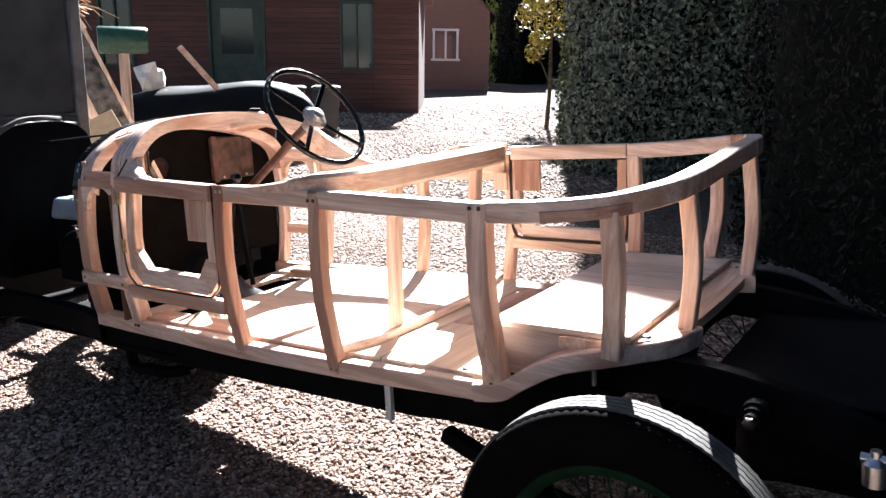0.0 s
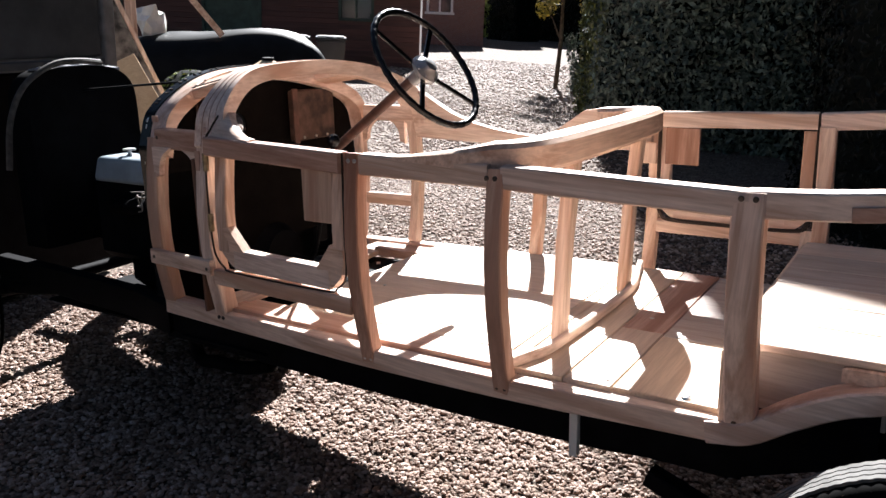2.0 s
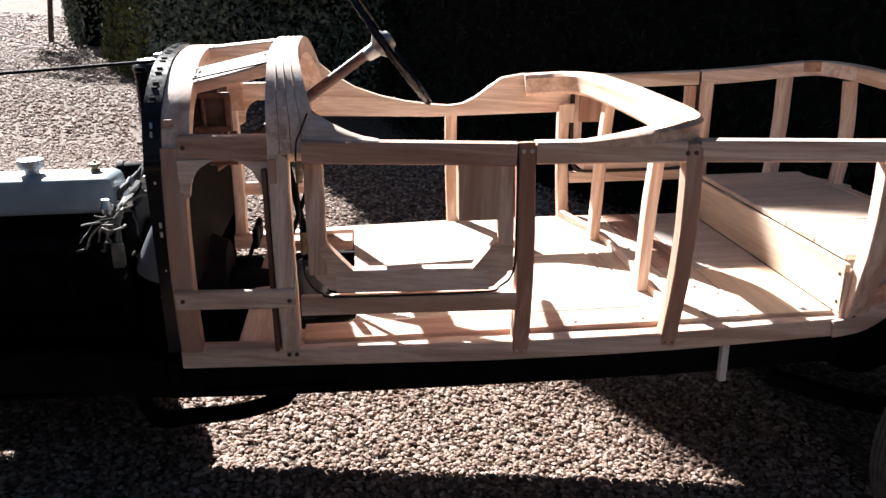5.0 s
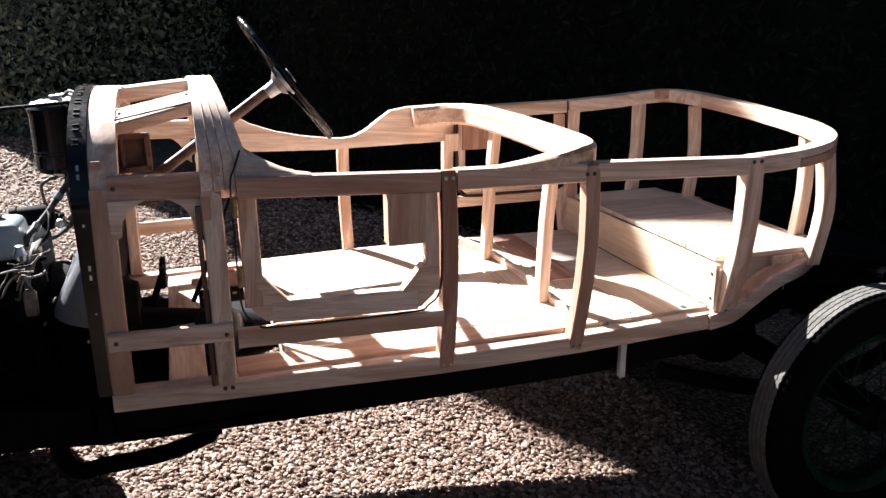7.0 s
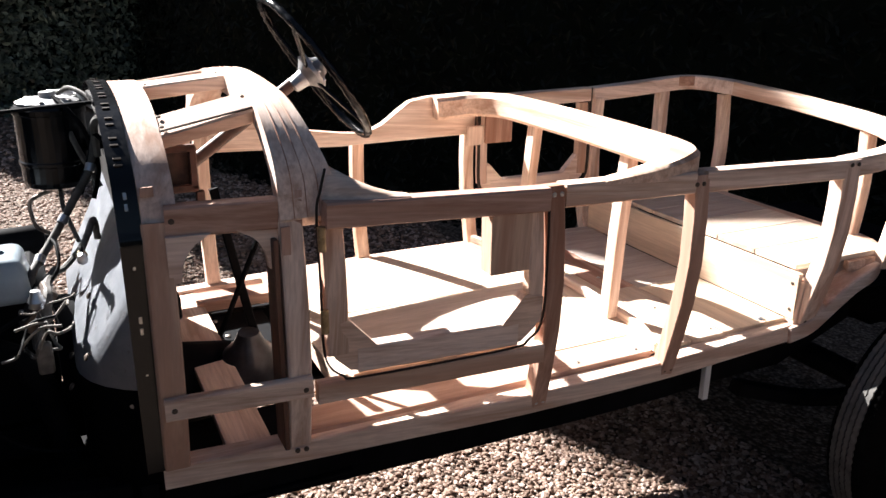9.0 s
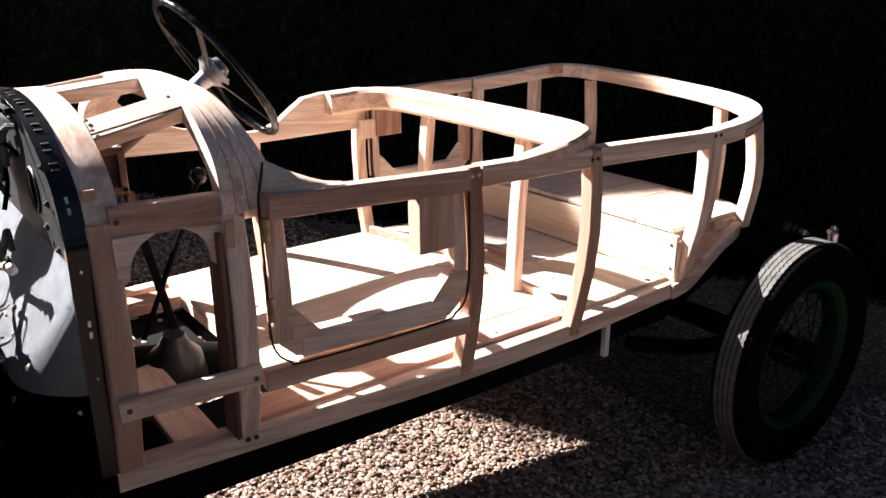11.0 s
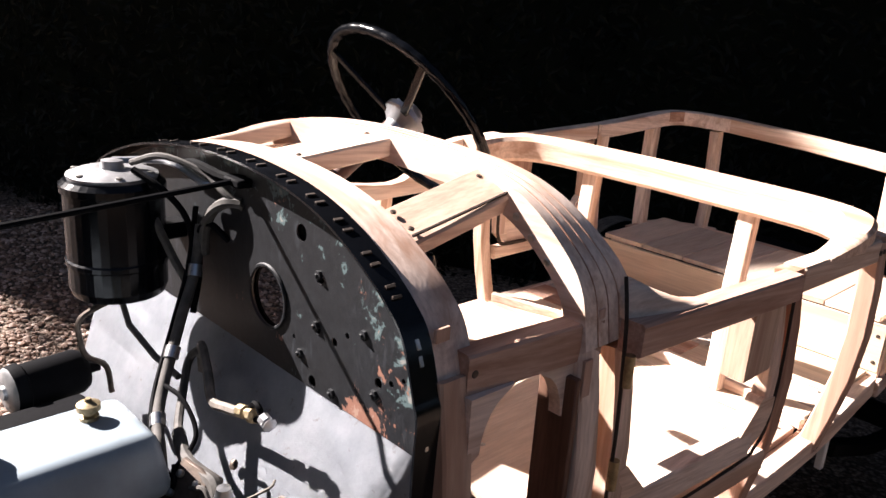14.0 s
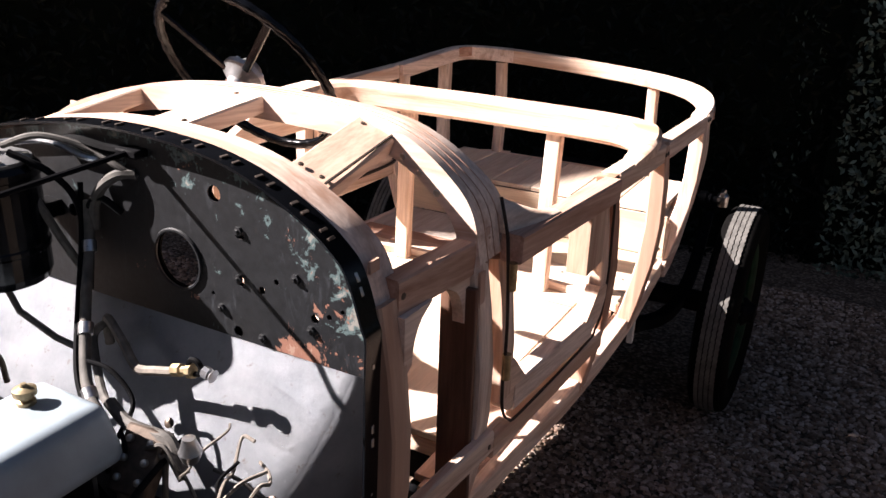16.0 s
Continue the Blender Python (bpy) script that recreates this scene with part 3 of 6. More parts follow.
dpart("fairing", fair, ash["x"], "carved ash fairing")
for z in (1.108, 0.921):
    dpart("hinge", tube([(0.352, -0.621, z - 0.027), (0.352, -0.621, z + 0.027)], 0.009, 10), brass, "small brass hinge")
gap = [(0.378, -0.578, 1.246), (0.360, -0.598, 1.205), (0.346, -0.612, 1.16), (0.346, -0.620, 1.0), (0.347, -0.618, 0.87), (0.358, -0.618, 0.815), (0.39, -0.618, 0.782), (0.44, -0.622, 0.771), (0.8, -0.636, 0.771), (0.86, -0.639, 0.788), (0.893, -0.641, 0.83), (0.898, -0.645, 0.95), (0.899, -0.640, 1.166)]
dpart("door_gap", beam(curve_through(gap, 6), 0.0045, 0.006, (0, 1, 0), 0.001), dark_gap, "dark gap round the door")

# ---- steering ----
hub = Vector((0.584, 0.231, 1.348))
axis_w = Vector((0.818, -0.03, 0.574)).normalized()
part("steering_column", tube([hub - axis_w * 0.78, hub - axis_w * 0.02], 0.019, 12), rust_brown, car, "rusty brown steering column", smooth=True)
wheel_m = axis_to(axis_w, hub + axis_w * 0.02 - Vector((0.0, 0.006, 0.008)))
RIM_C = [wheel_m @ Vector((0.2455 * math.cos(a), 0.2455 * math.sin(a), 0.012)) for a in (2 * math.pi * i / 144 for i in range(144))]
rim = sweep(RIM_C, circle(0.0125, 10), axis_w, None, True)
for k, v in enumerate(rim.verts):
    c = RIM_C[k // 10]
    v.co = c + (v.co - c) * (1.0 + 0.07 * math.sin(k // 10 * 2 * math.pi / 4))
swheel = part("steering_wheel", rim, black_gloss, car, "black four-spoke steering wheel", smooth=True)
for k in range(4):
    a = math.pi / 4 + k * math.pi / 2
    d = Vector((math.cos(a), math.sin(a), 0))
    part("spoke", beam([wheel_m @ (d * 0.03 - Vector((0, 0, 0.01))), wheel_m @ (d * 0.240 + Vector((0, 0, 0.008)))], 0.02, 0.009, axis_w), black_gloss, swheel)
part("hub", lathe([(0.012, -0.075), (0.022, -0.07), (0.028, -0.03), (0.048, -0.012), (0.058, -0.006), (0.058, 0.006), (0.034, 0.022), (0.028, 0.035), (0.012, 0.038)], 20, wheel_m), alloy, swheel, "cast alloy hub with small bolts", smooth=True)

# ---- levers ----
lever = part("gear_lever", tube(curve_through([(0.228, -0.018, 0.66), (0.262, -0.03, 0.74), (0.348, -0.066, 0.96), (0.405, -0.085, 1.10)], 4), 0.008, 8), black_iron, car, "black gear lever")
part("knob", lathe([(0.002, -0.024), (0.014, -0.02), (0.023, -0.006), (0.024, 0.004), (0.016, 0.019), (0.002, 0.024)], 16, Matrix.Translation((0.409, -0.086, 1.118))), black_gloss, lever, "round black knob", smooth=True)
part("hand_brake", beam([(0.335, 0.020, 0.62), (0.321, 0.024, 0.69), (0.265, 0.038, 1.0), (0.252, 0.041, 1.07)], 0.014, 0.024, (1, 0, 0)), black_iron, car, "black hand-brake lever")

for k in range(8):
    a = k * math.pi / 4
    part("hub_bolt", lathe([(0.001, 0), (0.006, 0), (0.006, 0.007), (0.001, 0.008)], 6, wheel_m @ Matrix.Translation((0.048 * math.cos(a), 0.048 * math.sin(a), 0.007))), steel, swheel)
# ---- bulkhead: flaking plate with holes, wrapped flange, sloping toe panel ----
def flaky_material():
    m, nt, b = nodes_of("flaking_black_paint")
    co = nt.nodes.new("ShaderNodeTexCoord").outputs["Object"]
    n1 = noise_tex(nt, 22, 9, 0.7, co, None, 0.3)
    n2 = noise_tex(nt, 13, 8, 0.68, co, (1, 1.1, 0.9), 0.4)
    n3 = noise_tex(nt, 60, 4, 0.6, co)
    n4 = noise_tex(nt, 7, 7, 0.7, co, (1, 3.2, 1.0), 1.2)
    c = ramp(nt, n3, [(0.3, (0.004, 0.0045, 0.006)), (0.7, (0.012, 0.013, 0.016))])
    c = mix(nt, ramp(nt, n4, [(0.57, (0, 0, 0)), (0.70, (0.5, 0.5, 0.5))]), c, (0.060, 0.066, 0.078))
    sep = nt.nodes.new("ShaderNodeSeparateXYZ")
    nt.links.new(co, sep.inputs[0])

    def math2(op, a, b_):
        n = nt.nodes.new("ShaderNodeMath")
        n.operation = op
        for sock, v in ((n.inputs[0], a), (n.inputs[1], b_)):
            if isinstance(v, (int, float)):
                sock.default_value = v
            else:
                nt.links.new(v, sock)
        return n.outputs[0]

    # wear gathers along the rim of the plate
    yy = math2("POWER", math2("ABSOLUTE", math2("DIVIDE", sep.outputs[1], 0.56), 0), 2.6)
    zz = math2("POWER", math2("ABSOLUTE", math2("DIVIDE", math2("SUBTRACT", sep.outputs[2], 1.06), 0.345), 0), 2.2)
    rim_wear = nt.nodes.new("ShaderNodeMapRange")
    nt.links.new(math2("ADD", yy, zz), rim_wear.inputs[0])
    rim_wear.inputs[1].default_value, rim_wear.inputs[2].default_value, rim_wear.inputs[3].default_value, rim_wear.inputs[4].default_value = 0.45, 1.0, -0.04, 0.115
    low_wear = nt.nodes.new("ShaderNodeMapRange")
    nt.links.new(math2("ADD", math2("MULTIPLY", sep.outputs[1], -1.0), math2("MULTIPLY", sep.outputs[2], -0.9)), low_wear.inputs[0])
    low_wear.inputs[1].default_value, low_wear.inputs[2].default_value, low_wear.inputs[3].default_value, low_wear.inputs[4].default_value = -0.74, -0.45, -0.07, 0.11
    f1, f2 = math2("ADD", n1, rim_wear.outputs[0]), math2("ADD", n2, low_wear.outputs[0])
    c = mix(nt, ramp(nt, f1, [(0.615, (0, 0, 0)), (0.627, (1, 1, 1))]), c, (0.085, 0.125, 0.13))
    c = mix(nt, ramp(nt, f1, [(0.675, (0, 0, 0)), (0.685, (1, 1, 1))]), c, (0.24, 0.23, 0.215))
    c = mix(nt, ramp(nt, f2, [(0.595, (0, 0, 0)), (0.61, (1, 1, 1))]), c, (0.26, 0.125, 0.09))
    c = mix(nt, ramp(nt, f2, [(0.68, (0, 0, 0)), (0.69, (1, 1, 1))]), c, (0.34, 0.22, 0.17))
    nt.links.new(c, b.inputs["Base Color"])
    b.inputs["Roughness"].default_value = 0.52
    b.inputs["Specular IOR Level"].default_value = 0.38
    bump(nt, b, f1, 0.35, 0.003)
    return m


def toe_material():
    m, nt, b = nodes_of("silver_grey_toe_paint")
    n1 = noise_tex(nt, 9, 8, 0.72)
    n2 = noise_tex(nt, 34, 6, 0.7)
    c = ramp(nt, n1, [(0.3, (0.31, 0.335, 0.375)), (0.55, (0.42, 0.44, 0.48)), (0.75, (0.51, 0.52, 0.555))])
    c = mix(nt, ramp(nt, n2, [(0.62, (0, 0, 0)), (0.70, (0.8, 0.8, 0.8))]), c, (0.24, 0.20, 0.18))
    c = mix(nt, ramp(nt, n2, [(0.25, (0.7, 0.7, 0.7)), (0.33, (0, 0, 0))]), c, (0.72, 0.73, 0.74))
    nt.links.new(c, b.inputs["Base Color"])
    b.inputs["Roughness"].default_value = 0.48
    b.inputs["Metallic"].default_value = 0.4
    bump(nt, b, n1, 0.3, 0.004)
    return m


flaky, toe_grey = flaky_material(), toe_material()


def plate_with_holes(outline, holes, x0, x1):
    bm = bmesh.new()
    edges = []
    for loop in [outline] + [[(y + r * math.cos(a), z + r * math.sin(a)) for a in (2 * math.pi * i / k for i in range(k))] for y, z, r, k in holes]:
        vs = [bm.verts.new((x0, y, z)) for y, z in loop]
        edges += [bm.edges.new((vs[i], vs[(i + 1) % len(vs)])) for i in range(len(vs))]
    bmesh.ops.triangle_fill(bm, use_beauty=True, edges=edges)
    r = bmesh.ops.extrude_face_region(bm, geom=bm.faces[:])
    for v in r["geom"]:
        if isinstance(v, bmesh.types.BMVert):
            v.co.x = x1
    return bm


HOLES = [(-0.157, 1.160, 0.052, 32), (-0.25, 1.293, 0.014, 14), (-0.299, 1.236, 0.011, 12), (-0.293, 1.152, 0.010, 12), (-0.339, 1.146, 0.007, 10), (-0.37, 1.168, 0.005, 8),
         (-0.444, 1.123, 0.008, 10), (-0.283, 1.058, 0.010, 10), (-0.472, 1.133, 0.005, 8), (-0.497, 1.148, 0.004, 8), (-0.232, 1.116, 0.004, 8), (0.10, 1.20, 0.012, 12), (0.25, 1.16, 0.02, 14), (0.33, 1.25, 0.008, 10)]
plate = [(y * 0.992, z - 0.006) for y, z in H1] + [(0.545, 1.045), (-0.545, 1.045)]
bulk = part("bulkhead", plate_with_holes(plate, HOLES, -0.004, -0.001), flaky, car, "flaking black steel bulkhead with drilled holes")
part("lining", plate_with_holes([(y * 0.96, z - 0.03) for y, z in H1] + [(0.52, 0.70), (-0.30, 0.70), (-0.30, 1.03), (-0.52, 1.03)], HOLES[:7], 0.004, 0.008), lining_brown, bulk, "near-black brown inner face")
band = [(-0.548, 0.60), (-0.553, 0.85), (-0.556, 1.05)] + H1 + [(0.556, 1.05), (0.553, 0.85), (0.548, 0.60)]
part("flange", hoop([(y * 1.004, z + 0.004) for y, z in band], -0.034, 0.0105, 0.004), black_gloss, bulk, "black flange wrapped over the hoop")
ring = sweep([(-0.006, -0.157 + 0.053 * math.cos(a), 1.160 + 0.053 * math.sin(a)) for a in (2 * math.pi * i / 32 for i in range(32))], circle(0.0035, 6), (1, 0, 0), None, True)
part("hole_rim", ring, flaky, bulk)
glove = part("dash_panel", box((0.028, 0.243, 1.176), (0.036, 0.245, 0.20), 0.006), panel_brown, bulk, "mottled brown panel on the inner face")
part("panel_strip", box((0.050, 0.122, 1.176), (0.010, 0.03, 0.215), 0.003), rust_brown, glove, "rusty upright strip")
for y in (0.17, 0.24, 0.31):
    part("bolt", lathe([(0.001, 0), (0.006, 0), (0.005, 0.004), (0.001, 0.005)], 8, axis_to((1, 0, 0), (0.046, y, 1.088))), zinc, glove)
dash_y = -0.335
brk = part("dash_bracket", box((0.083, dash_y, 1.263), (0.150, 0.016, 0.016), 0.003), rust_brown, car, "red-brown steel bracket with two square cut-outs")
for cx, cz, sx, sz in ((0.083, 1.172, 0.150, 0.018), (0.014, 1.217, 0.014, 0.10), (0.083, 1.217, 0.012, 0.10), (0.150, 1.217, 0.018, 0.10), (0.160, 1.120, 0.020, 0.09), (0.128, 1.078, 0.08, 0.016)):
    part("bar", box((cx, dash_y, cz), (sx, 0.014, sz), 0.003), rust_brown, brk)
part("backing_plate", box((0.083, dash_y + 0.016, 1.217), (0.146, 0.006, 0.094), 0.002), panel_brown, brk, "dark brown plate behind the cut-outs")
# slots and studs along the flange
STUD_PALE = [(-0.5295, 1.217, 62), (-0.537, 1.196, 68), (-0.557, 1.104, 85), (-0.557, 1.080, 88), (-0.556, 0.965, 90), (-0.556, 0.940, 90), (-0.553, 0.845, 90)]
for y, z, a in STUD_PALE:
    d = Vector((0, -math.sin(radians(a)), math.cos(radians(a))))
    part("stud", box((0, 0, 0), (0.015, 0.007, 0.004), 0.001, axis_to(d, (-0.012, y, z)) @ Matrix.Rotation(math.pi / 2, 4, "Z")), zinc, bulk, "worn bright slot")
for k in range(9, 40, 3):
    for off in (0, 1):
        (y, z), (y2, z2) = H1[k + off], H1[k + off + 1]
        t = Vector((0, y2 - y, z2 - z)).normalized()
        d = Vector((0, -t.z, t.y))
        if k < 36:
            part("stud", box((0, 0, 0), (0.016, 0.006, 0.003), 0.001, axis_to(d, (-0.014, y * 1.004, z + 0.006))), dark_gap, bulk, "dark slot")
for y, z in ((-0.437, 1.098), (-0.336, 1.056), (-0.293, 1.152), (-0.299, 1.236), (-0.25, 1.09), (-0.41, 1.18)):
    part("bolt", lathe([(0.002, 0), (0.008, 0.0), (0.008, 0.005), (0.004, 0.006), (0.003, 0.009), (0.001, 0.009)], 6, axis_to((-1, 0, 0), (-0.004, y, z + 0.004))), flaky, bulk, "rusty bolt head")

# toe panel: slopes forward, its two ends rolled back towards the bulkhead
prof = [(0.0, 1.045), (-0.04, 0.975), (-0.075, 0.915), (-0.105, 0.865), (-0.130, 0.82), (-0.145, 0.785)]
TOE_END = [(0.785, 0.325), (0.82, 0.355), (0.88, 0.405), (0.95, 0.452), (1.045, 0.500)]


def toe_column(side, turn):
    """One column of the panel: turn 0 is where the flat ends, 1 the rolled edge beside the bulkhead."""
    out = []
    for x, z in prof:
        ys = lerp_table(TOE_END, z)
        r, a = 0.541 - ys, radians(88) * turn
        out.append(Vector((min(-0.003, x + 1.15 * r * (1 - math.cos(a))), side * (ys + r * math.sin(a)), z)))
    return out


columns = [toe_column(1, k / 7) for k in range(7, -1, -1)] + [[Vector((x, y, z)) for x, z in prof] for y in (0.2, 0.0, -0.2)] + [toe_column(-1, k / 7) for k in range(8)]
bm, low = bmesh.new(), bmesh.new()
cols = [[bm.verts.new(p) for p in c] for c in columns]
skirt = [[low.verts.new(Vector((c[-1].x, c[-1].y, z))) for z in (0.783, 0.62, 0.47)] for c in columns]
for grid in (cols, skirt):
    mesh_b = bm if grid is cols else low
    for p, q in zip(grid, grid[1:]):
        for i in range(len(p) - 1):
            mesh_b.faces.new((p[i], p[i + 1], q[i + 1], q[i]))
    bmesh.ops.solidify(mesh_b, geom=mesh_b.faces[:], thickness=0.003)
toe = part("toe_panel", bm, toe_grey, car, "scuffed silver-grey sloping toe panel with rolled ends")
# added sheet: its black stands in for the shaded back of the panel
back = bmesh.new()
behind = [[back.verts.new((min(0.003, p.x + 0.012), p.y * 0.985, p.z - 0.006)) for p in c] for c in columns]
for p, q in zip(behind, behind[1:]):
    for i in range(len(p) - 1):
        back.faces.new((p[i], p[i + 1], q[i + 1], q[i]))
bmesh.ops.solidify(back, geom=back.faces[:], thickness=0.003)
part("backing", back, black_iron, toe, "black sheet added to darken the toe panel's back")
part("lower_panel", low, black_iron, toe, "black lower panel")
for p in ((-0.075, -0.458, 0.75), (-0.045, -0.49, 0.745)):
    part("bolt", lathe([(0.001, 0), (0.009, 0), (0.008, 0.005), (0.001, 0.007)], 8, axis_to((-0.7, -0.7, 0), p)), zinc, toe)
for y, z, x in ((-0.441, 0.853, -0.118), (-0.30, 0.80, -0.148), (-0.42, 0.78, -0.155), (-0.2, 0.90, -0.095)):
    part("bolt", lathe([(0.001, 0), (0.009, 0), (0.009, 0.004), (0.003, 0.007), (0.001, 0.007)], 8, axis_to((-0.85, 0, 0.5), (x, y, z))), screw_dark, toe)

# ---- black cylinder on the bulkhead, pipes, looms ----
can = part("vacuum_tank", lathe([(0.01, 1.082), (0.035, 1.084), (0.078, 1.10), (0.084, 1.115), (0.084, 1.155), (0.087, 1.158), (0.087, 1.166), (0.084, 1.169), (0.084, 1.285), (0.088, 1.288), (0.088, 1.300), (0.080, 1.308), (0.03, 1.318), (0.01, 1.318)], 36, Matrix.Translation((-0.125, 0.15, 0))), black_gloss, car, "black cylindrical vacuum tank with ribbed band", smooth=False)
part("lid", lathe([(0.01, 1.308), (0.074, 1.308), (0.076, 1.316), (0.06, 1.322), (0.02, 1.324), (0.018, 1.338), (0.006, 1.340)], 28, Matrix.Translation((-0.125, 0.15, 0))), alloy, can, "dull alloy domed lid")
for a in range(6):
    t = a * math.pi / 3 + 0.3
    part("screw_head", lathe([(0.001, 0), (0.006, 0), (0.006, 0.004), (0.001, 0.005)], 8, Matrix.Translation((-0.125 + 0.066 * math.cos(t), 0.15 + 0.066 * math.sin(t), 1.318))), zinc, can)
part("bracket", beam([(-0.05, 0.15, 1.20), (0.0, 0.15, 1.20)], 0.05, 0.03), black_iron, can)
part("drain", tube([(-0.125, 0.15, 1.085), (-0.125, 0.12, 1.04), (-0.11, 0.05, 1.0), (-0.10, -0.02, 0.985)], 0.006, 8), hose_grey, can, smooth=True)


def hose(name, pts, r, mat, label, n=8, parent=None):
    return part(name, tube(curve_through(pts, 6), r, n), mat, parent or car, label, smooth=True)


h1 = hose("hose", [(-0.055, -0.02, 0.985), (-0.06, -0.028, 1.038), (-0.08, -0.087, 1.016), (-0.10, -0.14, 0.992), (-0.10, -0.188, 1.0), (-0.10, -0.244, 1.015)], 0.0085, hose_pale, "pale cracked rubber hose")
part("union", lathe([(0.003, -0.03), (0.011, -0.03), (0.011, -0.012), (0.007, -0.010), (0.007, 0.004), (0.013, 0.006), (0.013, 0.016), (0.003, 0.018)], 8, axis_to((0, -1, 0.25), (-0.10, -0.258, 1.022))), brass, h1, "brass union")
part("banjo", sweep([(-0.10, -0.277 + 0.013 * math.cos(a), 1.034 + 0.013 * math.sin(a)) for a in (2 * math.pi * i / 20 for i in range(20))], circle(0.005, 6), (1, 0, 0), None, True), black_iron, h1, "black ring union")
part("plug", lathe([(0.002, -0.012), (0.010, -0.012), (0.010, 0.0), (0.006, 0.001), (0.012, 0.008), (0.002, 0.012)], 8, axis_to((0, -1, -0.2), (-0.10, -0.308, 1.030))), steel, h1)
hose("hose", [(-0.06, -0.03, 1.033), (-0.07, 0.0, 1.003), (-0.10, -0.036, 0.968), (-0.14, -0.098, 0.945), (-0.16, -0.142, 0.950)], 0.0075, hose_grey, "grey rubber hose")
lm = hose("wiring_loom", [(-0.03, 0.02, 1.24), (-0.05, 0.007, 1.164), (-0.10, -0.033, 1.092), (-0.16, -0.091, 1.014), (-0.19, -0.134, 0.984), (-0.21, -0.183, 0.963), (-0.22, -0.213, 0.90), (-0.22, -0.23, 0.80)], 0.0095, hose_grey, "grey cloth-bound wiring loom", 10)
for p, d in (((-0.05, 0.007, 1.164), (-0.3, -0.3, -0.8)), ((-0.128, -0.06, 1.055), (-0.5, -0.45, -0.7)), ((-0.19, -0.134, 0.984), (-0.3, -0.6, -0.5))):
    part("clip", lathe([(0.010, -0.010), (0.0125, -0.010), (0.0125, 0.010), (0.010, 0.010)], 12, axis_to(d, p)), steel, lm, "steel clip")
hose("hose", [(-0.03, 0.012, 1.19), (-0.03, 0.005, 1.236), (-0.03, -0.023, 1.274), (-0.02, -0.052, 1.295), (-0.004, -0.076, 1.297)], 0.0095, hose_grey, "looped grey hose")
hose("pipe", [(-0.12, 0.16, 1.335), (-0.06, 0.106, 1.340), (-0.05, 0.051, 1.339), (-0.03, 0.008, 1.318), (-0.004, -0.012, 1.314)], 0.0065, steel, "bright bent pipe")
hose("hose", [(-0.105, 0.15, 1.32), (-0.10, 0.14, 1.306), (-0.09, 0.102, 1.268), (-0.08, 0.077, 1.227), (-0.06, 0.07, 1.173), (-0.03, 0.06, 1.10)], 0.0075, hose_grey, "grey hose")
hose("hose", [(-0.16, -0.14, 0.955), (-0.18, -0.206, 0.948), (-0.18, -0.264, 0.949), (-0.18, -0.297, 0.946), (-0.19, -0.33, 0.905)], 0.011, hose_grey, "thick dirty hose")
hose("pipe", [(-0.02, 0.10, 1.33), (-0.03, 0.03, 1.345), (-0.02, -0.04, 1.337), (-0.004, -0.09, 1.338)], 0.009, black_iron, "short black pipe")
stay = hose("bonnet_stay", [(-0.006, -0.085, 1.340), (-0.30, -0.087, 1.322), (-0.6, -0.089, 1.304), (-0.99, -0.09, 1.281)], 0.005, black_iron, "thin black stay rod from radiator to bulkhead")
part("stay_eye", box((-0.015, -0.085, 1.338), (0.03, 0.05, 0.014), 0.003), black_iron, stay)
gen = part("generator", lathe([(0.01, -0.02), (0.044, -0.02), (0.046, -0.012), (0.046, 0.0), (0.042, 0.004), (0.042, 0.10), (0.035, 0.112), (0.012, 0.115), (0.012, 0.14), (0.003, 0.142)], 24, axis_to((1, 0.1, 0), (-0.295, 0.19, 0.935))), black_iron, car, "small dark generator with a worn alloy end")
part("end_plate", lathe([(0.004, -0.034), (0.012, -0.034), (0.014, -0.028), (0.036, -0.026), (0.043, -0.0205), (0.003, -0.0205)], 24, axis_to((1, 0.1, 0), (-0.295, 0.19, 0.935))), alloy, gen, "worn alloy end plate")
hose("pipe", [(-0.135, 0.15, 1.084), (-0.197, 0.15, 1.06), (-0.202, 0.15, 1.018), (-0.192, 0.15, 0.983), (-0.160, 0.15, 0.955), (-0.153, 0.15, 0.90)], 0.0055, screw_dark, "bent dark copper pipe")
for _pts, _r, _m in (
        ([(-0.03, 0.035, 1.27), (-0.055, 0.02, 1.17), (-0.105, -0.02, 1.09), (-0.165, -0.075, 1.01), (-0.195, -0.12, 0.975), (-0.215, -0.165, 0.95), (-0.222, -0.2, 0.88)], 0.005, black_iron),
        ([(-0.004, -0.03, 1.22), (-0.03, -0.01, 1.25), (-0.035, 0.02, 1.22), (-0.03, 0.03, 1.15), (-0.05, 0.02, 1.08)], 0.006, black_iron),
        ([(-0.10, 0.13, 1.335), (-0.07, 0.07, 1.355), (-0.03, 0.0, 1.335), (-0.02, -0.05, 1.31), (-0.004, -0.08, 1.29)], 0.006, hose_grey),
        ([(-0.11, 0.10, 1.33), (-0.08, 0.05, 1.30), (-0.05, 0.03, 1.25), (-0.045, 0.025, 1.18), (-0.08, 0.0, 1.10)], 0.006, black_iron),
        ([(-0.16, -0.09, 1.02), (-0.15, -0.14, 1.01), (-0.155, -0.19, 0.97), (-0.20, -0.20, 0.93)], 0.004, black_iron)):
    hose("cable", _pts, _r, _m, "old black cable on the bulkhead", 8)
